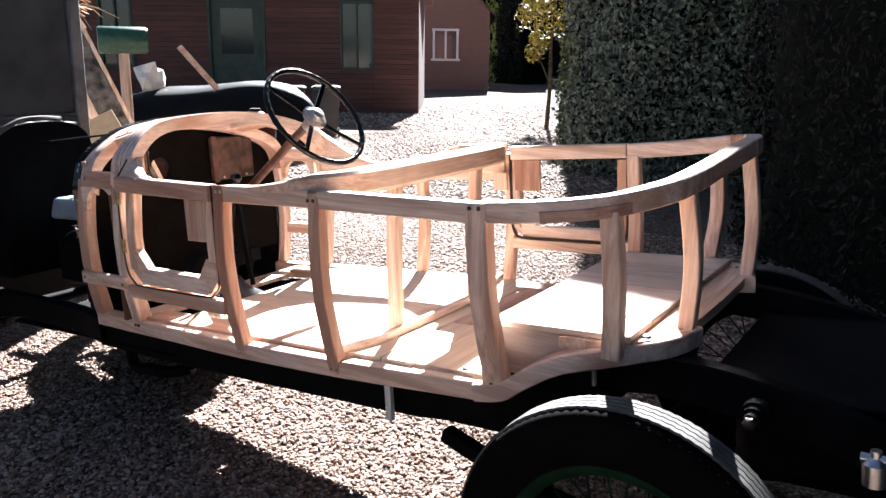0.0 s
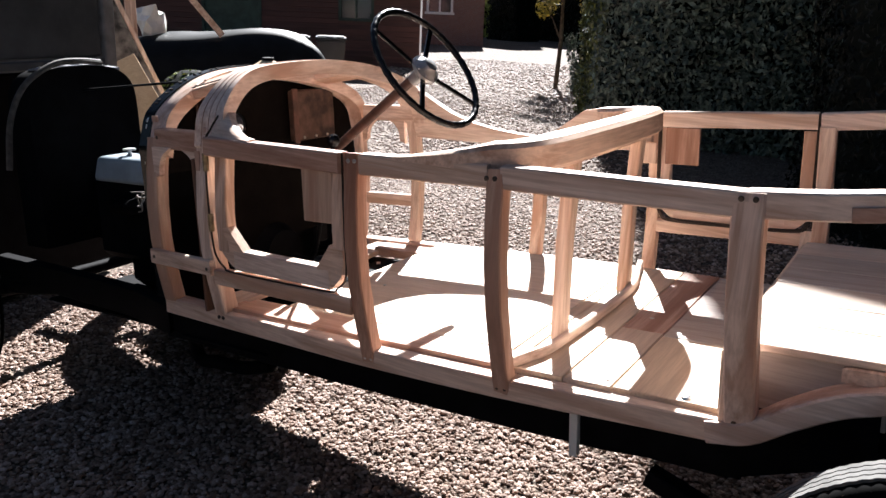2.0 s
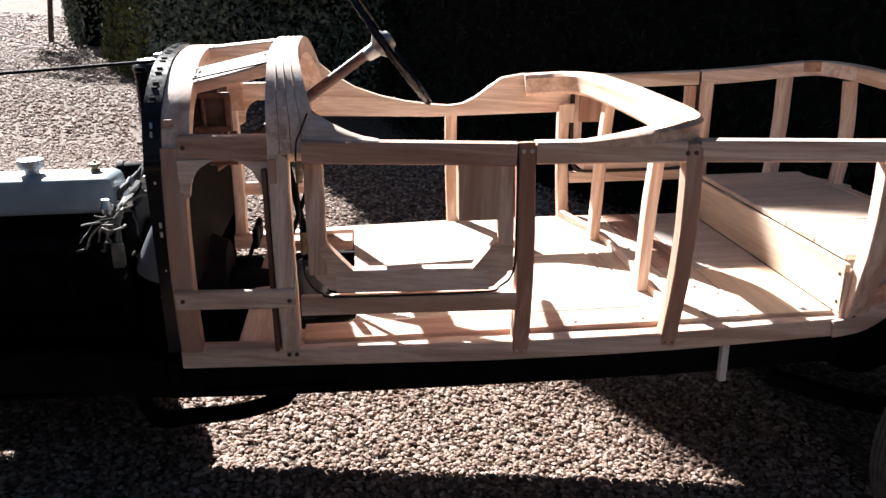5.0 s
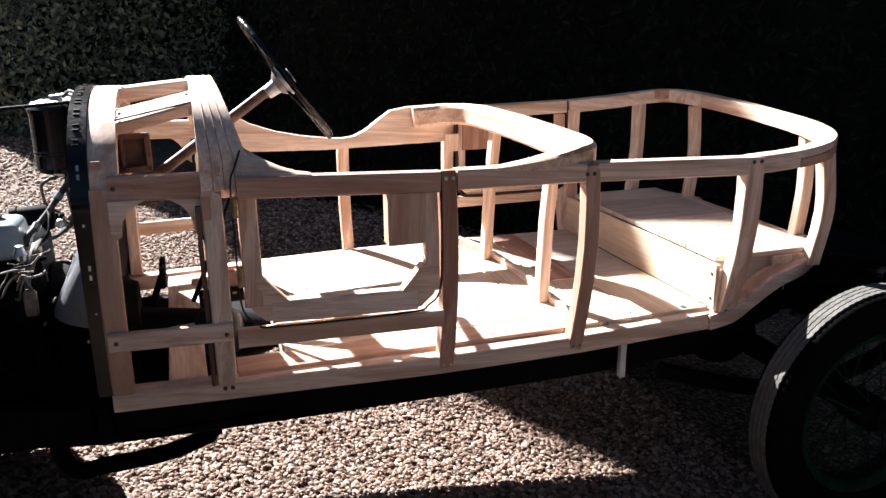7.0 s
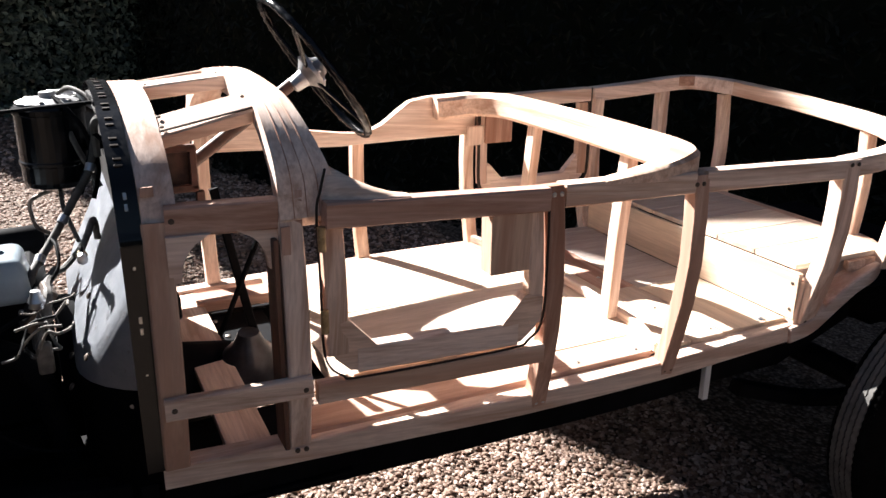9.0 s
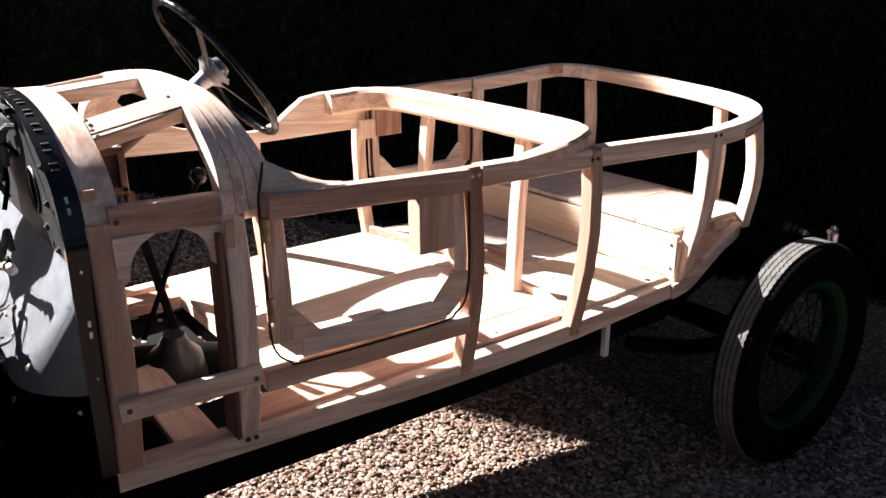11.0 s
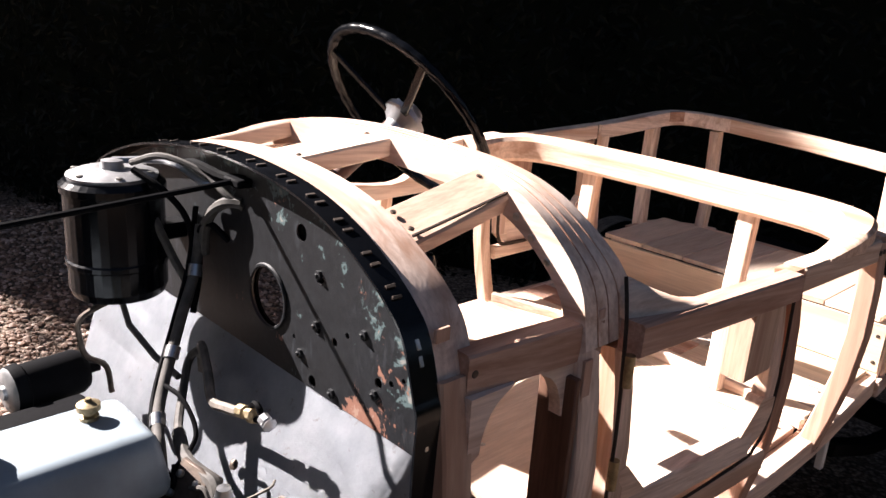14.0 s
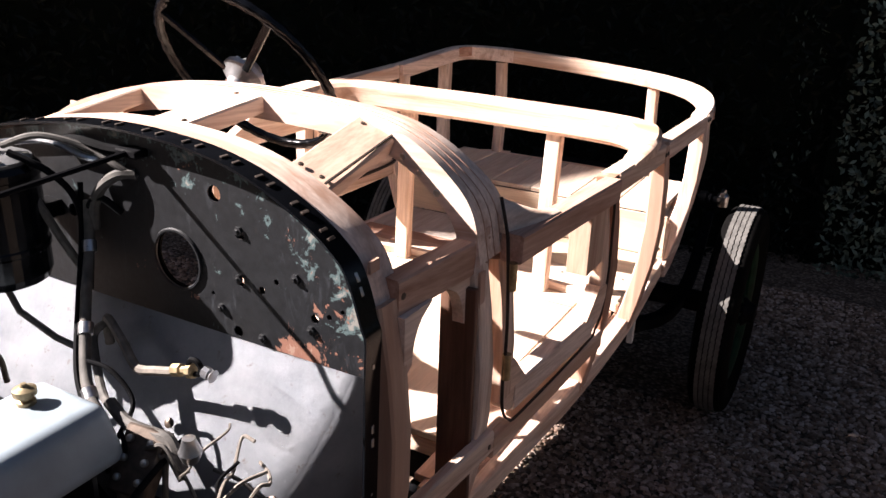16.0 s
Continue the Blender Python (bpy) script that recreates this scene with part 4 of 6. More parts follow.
# loose ends of cable over the toe panel
wr = random.Random(11)
for k in range(7):
    y0, z0 = -0.20 - 0.20 * wr.random(), 0.90 + 0.06 * wr.random()
    pts = [(-0.17 - 0.03 * wr.random(), y0, z0)]
    for _ in range(4):
        p = pts[-1]
        pts.append((p[0] - 0.03 * (wr.random() - 0.35), p[1] + 0.075 * (wr.random() - 0.6), p[2] + 0.06 * (wr.random() - 0.62)))
    hose("cable", pts, 0.0024 + 0.002 * wr.random(), wr.choice([black_iron, hose_grey, hose_grey]), "loose old cable end", 6)
for k in range(5):
    y0 = -0.36 - 0.12 * wr.random()
    pts = [(-0.12 - 0.05 * wr.random(), y0, 0.98 - 0.05 * wr.random())]
    for _ in range(4):
        p = pts[-1]
        pts.append((p[0] - 0.05 * wr.random(), p[1] + 0.05 * (wr.random() - 0.5), p[2] - 0.055 * wr.random() + 0.012))
    hose("cable", pts, 0.0022 + 0.0015 * wr.random(), wr.choice([black_iron, hose_grey, hose_pale]), "loose old cable end", 6)
hose("cable", [(-0.15, -0.29, 0.93), (-0.24, -0.30, 0.909), (-0.315, -0.30, 0.86), (-0.342, -0.30, 0.79), (-0.345, -0.30, 0.71), (-0.325, -0.30, 0.645), (-0.27, -0.30, 0.59), (-0.20, -0.30, 0.562), (-0.15, -0.29, 0.55)], 0.0055, black_iron, "thin black cable hanging in a loop", 8)
cn = part("connector", box((-0.204, -0.30, 0.805), (0.034, 0.026, 0.074), 0.005), hose_pale, car, "pale moulded cable connector")
part("cable", tube(curve_through([(-0.204, -0.30, 0.842), (-0.20, -0.298, 0.88), (-0.185, -0.29, 0.93)], 5), 0.005, 8), hose_grey, cn, smooth=True)
jb = part("junction_box", box((0, 0, 0), (0.075, 0.105, 0.03), 0.004, axis_to((-0.75, -0.1, 0.6), (-0.205, -0.255, 0.912))), screw_dark, car, "rusty open cable junction box")
for u in (-0.03, 0.0, 0.03):
    for v in (-0.02, 0.02):
        part("terminal", lathe([(0.001, 0), (0.006, 0), (0.006, 0.006), (0.003, 0.008), (0.001, 0.008)], 8, axis_to((-0.75, -0.1, 0.6), (-0.205, -0.255, 0.912)) @ Matrix.Translation((v, u, 0.015))), zinc, jb)
part("filter_bowl", lathe([(0.002, -0.018), (0.012, -0.016), (0.018, 0.0), (0.012, 0.014), (0.010, 0.024), (0.002, 0.025)], 14, Matrix.Translation((-0.20, -0.36, 0.965))), steel, car, "small glass-like bowl fitting", smooth=True)

# ---- engine, rocker cover, radiator ----
eng = part("engine", box((-0.56, 0.0, 0.74), (0.74, 0.30, 0.38), 0.03), black_iron, car, "black engine block")
part("crankcase", box((-0.50, 0.0, 0.50), (0.60, 0.22, 0.16), 0.04), black_iron, eng)
part("bell_housing", lathe([(0.05, -0.12), (0.19, -0.12), (0.19, -0.09), (0.15, 0.02), (0.10, 0.12), (0.05, 0.12)], 24, axis_to((1, 0, 0), (-0.06, 0.0, 0.64))), black_iron, eng, smooth=True)
part("manifold", tube(curve_through([(-0.72, -0.19, 0.80), (-0.5, -0.22, 0.82), (-0.30, -0.22, 0.80), (-0.22, -0.24, 0.70), (-0.18, -0.25, 0.5)], 5), 0.032, 12), black_iron, eng, "black exhaust manifold", smooth=True)
cov = bmesh.new()
lo = [(-0.78, -0.245), (-0.21, -0.245), (-0.21, -0.045), (-0.78, -0.045)]
hi = [(-0.765, -0.225), (-0.225, -0.225), (-0.225, -0.07), (-0.765, -0.07)]
va = [cov.verts.new((x, y, 0.915)) for x, y in lo]
vb = [cov.verts.new((x, y, 1.018)) for x, y in hi]
cov.faces.new(va[::-1])
cov.faces.new(vb)
for i in range(4):
    cov.faces.new((va[i], va[(i + 1) % 4], vb[(i + 1) % 4], vb[i]))
bmesh.ops.bevel(cov, geom=cov.edges[:], offset=0.022, segments=4, affect="EDGES", profile=0.5)
cover = part("rocker_cover", cov, cover_blue, car, "pale blue-grey rocker cover", smooth=True)
part("filler_cap", lathe([(0.005, 0), (0.020, 0), (0.020, 0.02), (0.034, 0.022), (0.036, 0.03), (0.034, 0.046), (0.01, 0.05)], 24, Matrix.Translation((-0.468, -0.135, 1.016))), alloy, cover, "domed alloy filler cap")
part("nut", lathe([(0.003, 0), (0.014, 0), (0.014, 0.008), (0.009, 0.010), (0.009, 0.016), (0.017, 0.018), (0.017, 0.027), (0.006, 0.031), (0.004, 0.036), (0.001, 0.036)], 20, Matrix.Translation((-0.289, -0.125, 1.016))), brass, cover, "brass knurled nut")

part("wing_nut", lathe([(0.002, 0), (0.016, 0), (0.012, 0.008), (0.008, 0.010), (0.008, 0.022), (0.026, 0.024), (0.026, 0.032), (0.004, 0.035)], 16, Matrix.Translation((-0.640, -0.150, 1.016))), alloy, cover, "small alloy nut")

rad = bmesh.new()
ro = []
for i in range(25):
    a = math.pi * i / 24
    ro.append((-0.085 - 0.265 * math.copysign(abs(math.cos(a)) ** 0.66, math.cos(a)), 1.20 + 0.185 * math.sin(a) ** 0.72))
ro = [(-0.355, 0.62)] + ro + [(0.185, 0.62)]
# rib colour carries the sun's highlights on the black top tank
rib_grey = plain("sunlit_rib_grey", (0.40, 0.40, 0.43), 0.3, 0.3, 0.4, 25, 0.2)
radiator = part("radiator", prism(ro, 0.15, lambda u, v, w: Vector((-1.14 + w, u, v)), rad), black_iron, car, "black radiator with a ribbed top tank")
part("cap_cable", tube(curve_through([(-0.98, -0.475, 0.98), (-0.975, -0.445, 1.17), (-0.97, -0.37, 1.31), (-0.97, -0.235, 1.392), (-0.98, -0.10, 1.405), (-1.0, 0.02, 1.395)], 6), 0.013, 8), hose_grey, radiator, "grey hose over the radiator", smooth=True)
for k in range(5):
    y = -0.225 + 0.075 * k
    zt = 1.386 - 0.9 * abs(y + 0.085) ** 2.2
    part("rib", beam([(-1.125, y, zt - 0.004), (-1.06, y + 0.008, zt + 0.004), (-0.995, y + 0.016, zt - 0.004)], 0.046, 0.012), rib_grey, radiator, "raised rib, coloured pale for the sunlight on it")

# ---- chassis ----
gear_dark = plain("oily_cast_iron", (0.035, 0.037, 0.045), 0.35, 0.3, 0.5, 20, 0.3)
# cylinder added on the driver's side to keep sun off the gravel
part("shade_cylinder", lathe([(0.02, -0.30), (0.085, -0.29), (0.092, -0.26), (0.092, 0.26), (0.085, 0.29), (0.02, 0.30)], 20, axis_to((1, 0, 0), (-0.58, 0.44, 0.33))), black_iron, car, "black cylinder added to shade the gravel")
# unseen box, added to end the sunlit strip of gravel before the tail
part("shadow_box", box((1.74, 0.46, 0.335), (0.38, 0.30, 0.25), 0.012), black_iron, car, "unseen black box added to shade the gravel")
# unseen panel, added so that no sun reaches the ground under the engine
part("sun_block_panel", box((-0.71, 0.435, 0.235), (0.82, 0.008, 0.36), 0.002), black_iron, car, "unseen black panel added to block low sunlight")
# dark sheet added where only shade shows beside the gearbox
part("shade_sheet", box((0.24, -0.33, 0.465), (0.40, 0.40, 0.008), 0.002), black_iron, car, "black sheet added beside the gearbox to hide lit gravel")
# unseen tray, added to stop sun dapples falling beneath the engine
part("engine_shade_tray", box((-0.46, 0.0, 0.405), (1.04, 0.78, 0.012), 0.003), black_iron, car, "unseen black tray added under the engine to shade the gravel")
fp = part("foot_plate", box((0.335, 0.235, 0.545), (0.20, 0.28, 0.008), 0.002), black_iron, car, "black steel foot plate with bolts")
for x, y in ((0.27, 0.33), (0.285, 0.20), (0.38, 0.34), (0.36, 0.14)):
    part("bolt", lathe([(0.001, 0), (0.009, 0), (0.008, 0.005), (0.001, 0.007)], 8, Matrix.Translation((x, y, 0.549))), zinc, fp)

for side in (-1, 1):
    inset = 0.05 if side > 0 else 0.0
    part("chassis_rail", beam(curve_through([(-1.35, side * 0.36, 0.50), (-0.4, side * 0.40, 0.495), (0.0, side * (0.46 - inset), 0.485), (1.0, side * (0.49 - inset), 0.485), (1.75, side * (0.47 - inset), 0.49), (2.05, side * 0.44, 0.61), (2.35, side * 0.42, 0.665), (2.75, side * 0.42, 0.60), (3.02, side * 0.42, 0.50)], 4), 0.055, 0.115), black_iron, car, "black pressed-steel chassis rail")
    part("leaf_spring", beam(curve_through([(1.72, side * 0.52, 0.40), (2.05, side * 0.55, 0.30), (2.33, side * 0.56, 0.27), (2.65, side * 0.55, 0.33), (2.98, side * 0.52, 0.46)], 5), 0.05, 0.045), black_iron, car, "black leaf spring")
part("valance", prism([(-0.05, 0.552), (1.90, 0.552), (1.96, 0.60), (2.05, 0.655), (2.2, 0.68), (2.2, 0.55), (1.9, 0.44), (-0.05, 0.445)], 0.004, lambda u, v, w: Vector((u, -0.515 + w, v))), black_iron, car, "black side valance under the sill")
for x in (0.02, 0.55, 1.2, 1.8):
    part("cross_member", beam([(x, -0.45, 0.48), (x, 0.45, 0.48)], 0.06, 0.09), black_iron, car, "black chassis cross member")
gb = part("gearbox", lathe([(0.02, -0.30), (0.135, -0.30), (0.14, -0.22), (0.115, -0.05), (0.09, 0.10), (0.06, 0.20), (0.02, 0.20)], 20, axis_to((1, 0, 0), (0.28, 0.02, 0.50))), black_iron, car, "dark gearbox in the foot well", smooth=True)
part("selector_cover", lathe([(0.01, 0.06), (0.03, 0.055), (0.045, 0.02), (0.075, -0.01), (0.085, -0.06), (0.09, -0.11), (0.01, -0.11)], 20, axis_to((0, -0.1, 1), (0.30, -0.05, 0.615))), gear_dark, gb, "dark domed selector cover", smooth=True)
for y in (0.12, 0.22):
    ped = part("pedal", beam(curve_through([(0.05, y, 0.50), (0.09, y, 0.60), (0.13, y + 0.01, 0.70)], 4), 0.014, 0.022, (0, 1, 0)), black_iron, car, "black pedal arm")
    part("pad", box((0.135, y + 0.01, 0.71), (0.02, 0.07, 0.07), 0.006), black_iron, ped)
part("propshaft", tube([(0.45, 0.02, 0.48), (2.2, 0.02, 0.33)], 0.035, 10), black_iron, car, "black propeller shaft", smooth=True)
ax = part("rear_axle", tube([(2.372, -0.70, 0.27), (2.372, 0.70, 0.27)], 0.045, 12), black_iron, car, "black rear axle", smooth=True)
part("differential", lathe([(0.02, -0.13), (0.09, -0.12), (0.15, -0.05), (0.165, 0.0), (0.15, 0.05), (0.09, 0.12), (0.02, 0.13)], 20, axis_to((0, 1, 0), (2.372, 0.02, 0.27))), black_iron, ax, smooth=True)
part("fuel_tank", box((2.74, 0.0, 0.50), (0.40, 0.78, 0.24), 0.05), black_iron, car, "black petrol tank at the tail")
part("tail_cross_member", beam([(3.0, -0.45, 0.50), (3.0, 0.45, 0.50)], 0.05, 0.06), black_iron, car, "black rear cross member")
sh = part("shock_absorber", lathe([(0.01, 0), (0.034, 0.0), (0.034, 0.03), (0.026, 0.035), (0.026, 0.05), (0.018, 0.055), (0.018, 0.075), (0.005, 0.078)], 18, axis_to((0, -1, 0), (2.633, -0.53, 0.645))), black_iron, car, "round black friction shock absorber")
part("wing_nut", lathe([(0.004, 0), (0.016, 0), (0.016, 0.012), (0.009, 0.02), (0.002, 0.022)], 6, axis_to((0, -1, 0), (2.633, -0.605, 0.645))), screw_dark, sh)
lamp = part("shackle_fitting", lathe([(0.005, -0.03), (0.026, -0.03), (0.028, 0.02), (0.02, 0.03), (0.012, 0.034), (0.012, 0.05), (0.004, 0.05)], 16, axis_to((0, 0, 1), (2.893, -0.59, 0.575))), steel, car, "bright plated fitting on the chassis end")
part("clamp_bolt", tube([(2.863, -0.59, 0.605), (2.923, -0.59, 0.605)], 0.011, 10), steel, lamp)
part("fitting_arm", beam([(2.893, -0.42, 0.53), (2.893, -0.59, 0.548)], 0.04, 0.03), black_iron, lamp)

# black arm that carries the shock absorber, and the apron over the tank
part("shock_arm", beam([(2.633, -0.42, 0.62), (2.633, -0.535, 0.645)], 0.03, 0.03), black_iron, sh)
part("tank_apron", box((2.72, 0.0, 0.635), (0.52, 0.80, 0.012), 0.004), black_iron, car, "black apron over the petrol tank")


# ---- road wheels: treaded tyre, green wire wheel ----
def road_wheel(side, x, y, z):
    c = Vector((x, side * y, z))
    m = axis_to((0, side, 0), c)
    prof = [(0.285, -0.040), (0.30, -0.052), (0.345, -0.072), (0.385, -0.074), (0.413, -0.066)]
    crown = [(0.424, -0.058), (0.430, -0.045), (0.432, -0.03), (0.434, 0.0), (0.432, 0.03), (0.430, 0.045), (0.424, 0.058)]
    prof = prof + crown + [(r, -z) for r, z in prof[::-1]]
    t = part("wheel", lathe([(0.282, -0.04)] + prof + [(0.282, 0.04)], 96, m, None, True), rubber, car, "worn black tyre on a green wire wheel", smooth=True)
    # zigzag ribs of the tread, slightly proud
    tread = bmesh.new()
    n = 220
    for k in range(6):
        z0 = -0.049 + 0.0196 * k
        rings = []
        for i in range(n):
            a = 2 * math.pi * i / n
            zz = z0 + (0.0018 if i % 2 else -0.0018)
            ro_, ri = 0.4375 - 0.9 * max(0, abs(z0) - 0.03), 0.424
            rings.append([tread.verts.new((r * math.cos(a), r * math.sin(a), z)) for r, z in ((ri, zz - 0.0082), (ro_, zz - 0.0076), (ro_, zz + 0.0076), (ri, zz + 0.0082))])
        for i in range(n):
            p, q = rings[i], rings[(i + 1) % n]
            for j in range(3):
                tread.faces.new((p[j], p[j + 1], q[j + 1], q[j]))
    tread.transform(m)
    part("tread", tread, rubber_pale, t, "zigzag tread, coloured pale for the sunlight on it")
    part("rim", lathe([(0.276, -0.045), (0.294, -0.05), (0.297, -0.045), (0.284, -0.038), (0.268, -0.03), (0.268, 0.03), (0.284, 0.038), (0.297, 0.045), (0.294, 0.05), (0.276, 0.045), (0.262, 0.03), (0.262, -0.03)], 64, m, None, True), green_rim, t, "green painted rim", smooth=True)
    part("hub", lathe([(0.01, -0.07), (0.05, -0.07), (0.06, -0.05), (0.06, 0.06), (0.045, 0.075), (0.04, 0.10), (0.01, 0.105)], 24, m), black_iron, t, smooth=True)
    for k in range(30):
        a = 2 * math.pi * k / 30
        zz = 0.05 if k % 2 else -0.05
        a2 = a + (0.22 if k % 4 < 2 else -0.22)
        part("spoke", tube([m @ Vector((0.058 * math.cos(a2), 0.058 * math.sin(a2), zz)), m @ Vector((0.262 * math.cos(a), 0.262 * math.sin(a), 0.0))], 0.0028, 5), green_rim, t)


# tread is coloured paler than the sidewall to stand in for sunlight on it
rubber_pale = plain("sunlit_tread_rubber", (0.105, 0.10, 0.095), 0.85, 0.0, 0.25, 25, 0.3, 0.3)
for side in (-1, 1):
    road_wheel(side, 2.372, 0.767, 0.268)
    road_wheel(side, -1.27, 0.72, 0.495)
fa = part("front_axle", tube(curve_through([(-1.32, -0.66, 0.495), (-1.32, -0.45, 0.40), (-1.32, 0.45, 0.40), (-1.32, 0.66, 0.495)], 5), 0.03, 10), black_iron, car, "black front axle beam", smooth=True)
for side in (-1, 1):
    part("front_spring", beam(curve_through([(-1.75, side * 0.36, 0.50), (-1.32, side * 0.37, 0.42), (-0.85, side * 0.38, 0.47)], 5), 0.05, 0.05), black_iron, fa, "black leaf spring")
part("exhaust_pipe", tube(curve_through([(-0.22, -0.26, 0.46), (-0.17, -0.29, 0.27), (-0.05, -0.30, 0.265), (0.10, -0.30, 0.272), (0.24, -0.30, 0.31), (0.40, -0.31, 0.37), (1.9, -0.33, 0.37)], 6), 0.026, 12), black_iron, car, "black exhaust pipe under the chassis", smooth=True)
part("peg", box((1.54, -0.565, 0.49), (0.022, 0.02, 0.13), 0.002), white_paint, car, "thin white wooden peg under the sill")

# ---- more of the body frame ----
# driver's side scuttle rails and lower rails
part("side_rail", beam([(0.055, 0.535, 1.162), (0.325, 0.56, 1.160)], 0.042, 0.064), ash["x"], car)
part("side_rail", beam([(0.012, 0.56, 0.778), (0.322, 0.585, 0.778)], 0.022, 0.05), ash["x"], car)
# rounded corner brackets under the scuttle rail
def bracket(x, sgn, y):
    o = [(x, 1.135), (x + sgn * 0.088, 1.135)] + [(x + sgn * (0.088 - 0.064 * math.sin(a)), 1.128 - 0.085 * (1 - math.cos(a))) for a in (i * math.pi / 12 for i in range(1, 7))] + [(x, 1.03)]
    return prism(o, 0.022, lambda u, v, w: Vector((u, y + w, v)))


for y in (-0.575, 0.545):
    part("bracket", bracket(0.05, 1, y), ash["x"], car, "pale rounded corner bracket")
    part("bracket", bracket(0.275, -1, y), ash["x"], car, "pale rounded corner bracket")
# driver's side rear door, closed
part("side_rail", beam([(1.37, 0.600, 0.772), (1.875, 0.600, 0.772)], 0.034, 0.045), ash["x"], car, "ash rail under the rear door")
rdoor = part("door", beam([(1.380, 0.590, 1.163), (1.888, 0.598, 1.171)], 0.045, 0.055), ash["x"], car, "closed ash rear door frame")
part("stile", beam([(1.395, 0.600, 0.84), (1.392, 0.605, 1.135)], 0.036, 0.036, (1, 0, 0)), ash["z"], rdoor)
part("stile", beam([(1.868, 0.600, 0.84), (1.868, 0.608, 1.135)], 0.036, 0.042, (1, 0, 0)), ash["z"], rdoor)
part("bottom_rail", beam([(1.43, 0.604, 0.826), (1.81, 0.604, 0.826)], 0.036, 0.05), ash["x"], rdoor)
for x0, x1, s in ((1.377, 1.48, 1), (1.888, 1.785, -1)):
    o = [(x0, 0.91), (x0, 0.87), (x0 + s * 0.015, 0.83), (x0 + s * 0.05, 0.80), (x1, 0.797), (x1 + s * 0.005, 0.853), (x0 + s * 0.045, 0.92)]
    part("corner_block", prism(o, 0.03, lambda u, v, w: Vector((u, 0.588 + w, v))), ash["x"], rdoor, "triangular ash corner block")
part("pocket_board", box((1.455, 0.578, 1.07), (0.12, 0.012, 0.13), 0.002), brown["z"], rdoor, "brown plywood board")
part("lap_block", box((1.338, 0.555, 1.045), (0.065, 0.016, 0.075), 0.003), ash["z"], car, "ash lap block")
gapR = [(1.372, 0.582, 1.16), (1.371, 0.582, 1.0), (1.372, 0.582, 0.87), (1.385, 0.582, 0.82), (1.42, 0.582, 0.80), (1.6, 0.582, 0.797), (1.84, 0.582, 0.80), (1.88, 0.582, 0.825), (1.893, 0.582, 0.87), (1.894, 0.582, 1.0), (1.894, 0.584, 1.196)]
part("door_gap", beam(curve_through(gapR, 5), 0.012, 0.006, (0, 1, 0), 0.001), dark_gap, rdoor, "dark gap round the door")
part("post", beam([(1.925, 0.57, 0.60), (1.925, 0.592, 0.9), (1.922, 0.580, 1.155)], 0.045, 0.05, (1, 0, 0)), ash["z"], car)

# floor strips and marks
part("floor_strip", box((0.345, 0.415, 0.59), (0.24, 0.10, 0.035), 0.002), brown["x"], car, "short reddish bearer beside the foot well")
part("floor_batten", beam([(0.30, -0.49, 0.60), (0.42, -0.49, 0.60)], 0.06, 0.03), brown["x"], car)
part("foot_well_beam", beam([(0.490, -0.50, 0.576), (0.490, 0.53, 0.576)], 0.032, 0.046), ash["y"], car, "ash bearer under the floor edge")
bolt_places = [(1.60, -0.50, 0.6185), (1.60, -0.36, 0.6185), (1.30, -0.52, 0.6185), (1.10, -0.52, 0.6185), (1.47, 0.1, 0.6185), (1.47, -0.2, 0.6185), (1.75, 0.48, 0.6185), (0.62, 0.1, 0.6185), (0.62, -0.1, 0.6185), (1.55, -0.30, 0.6185), (1.55, 0.0, 0.6185)]
screws(car, bolt_places, (0, 0, 1), zinc, 1.1)
screws(car, [(1.8795, -0.540, 0.735), (1.8795, -0.543, 0.650)], (-1, 0, 0), screw_dark, 1.0)
part("coach_bolt", lathe([(0.001, 0), (0.013, 0), (0.011, 0.005), (0.005, 0.008), (0.001, 0.0085)], 14, Matrix.Translation((1.798, -0.512, 0.618))), steel, car, "bright domed coach bolt", smooth=True)
part("coach_bolt", lathe([(0.001, 0), (0.013, 0), (0.011, 0.005), (0.005, 0.008), (0.001, 0.0085)], 14, Matrix.Translation((2.335, -0.455, 0.7705))), steel, car, "bright domed coach bolt", smooth=True)
part("coach_bolt", lathe([(0.001, 0), (0.013, 0), (0.011, 0.005), (0.005, 0.008), (0.001, 0.0085)], 14, Matrix.Translation((2.34, 0.44, 0.7705))), steel, car, "bright domed coach bolt", smooth=True)
# screws that show on the outside
for x in (0.915, 0.936):
    screws(P_b1, [(x, belly(0.92, 0.578) - 0.001, 0.580), (x, belly(0.92, 1.145) - 0.001, 1.146)], (0, -1, 0), zinc)
for x in (1.340, 1.362):
    screws(P_b2, [(x, belly(1.35, 0.578) - 0.001, 0.580), (x, belly(1.35, 1.13) - 0.001, 1.130)], (0, -1, 0), screw_dark)
screws(P_c, [(1.917, belly(1.93, 1.08) - 0.003, 1.128), (1.945, belly(1.93, 1.08) - 0.003, 1.128), (1.92, belly(1.93, 0.61) - 0.001, 0.612)], (0, -1, 0), screw_dark)
screws(R_scuttle, [(0.066, -0.5615, 1.165), (0.310, -0.5845, 1.161)], (0, -1, 0), screw_dark, 1.15)
screws(R_low, [(0.03, -0.5975, 0.768), (0.305, -0.6165, 0.764)], (0, -1, 0), screw_dark, 1.0)
screws(P_a, [(0.29, -0.572, 0.588), (0.31, -0.573, 0.588)], (0, -1, 0), screw_dark)
screws(SPAR_A, [(0.085, -0.397, 1.324), (0.085, -0.3556, 1.339), (0.265, -0.353, 1.3725)], (0, -0.36, 1), screw_dark, 0.8)
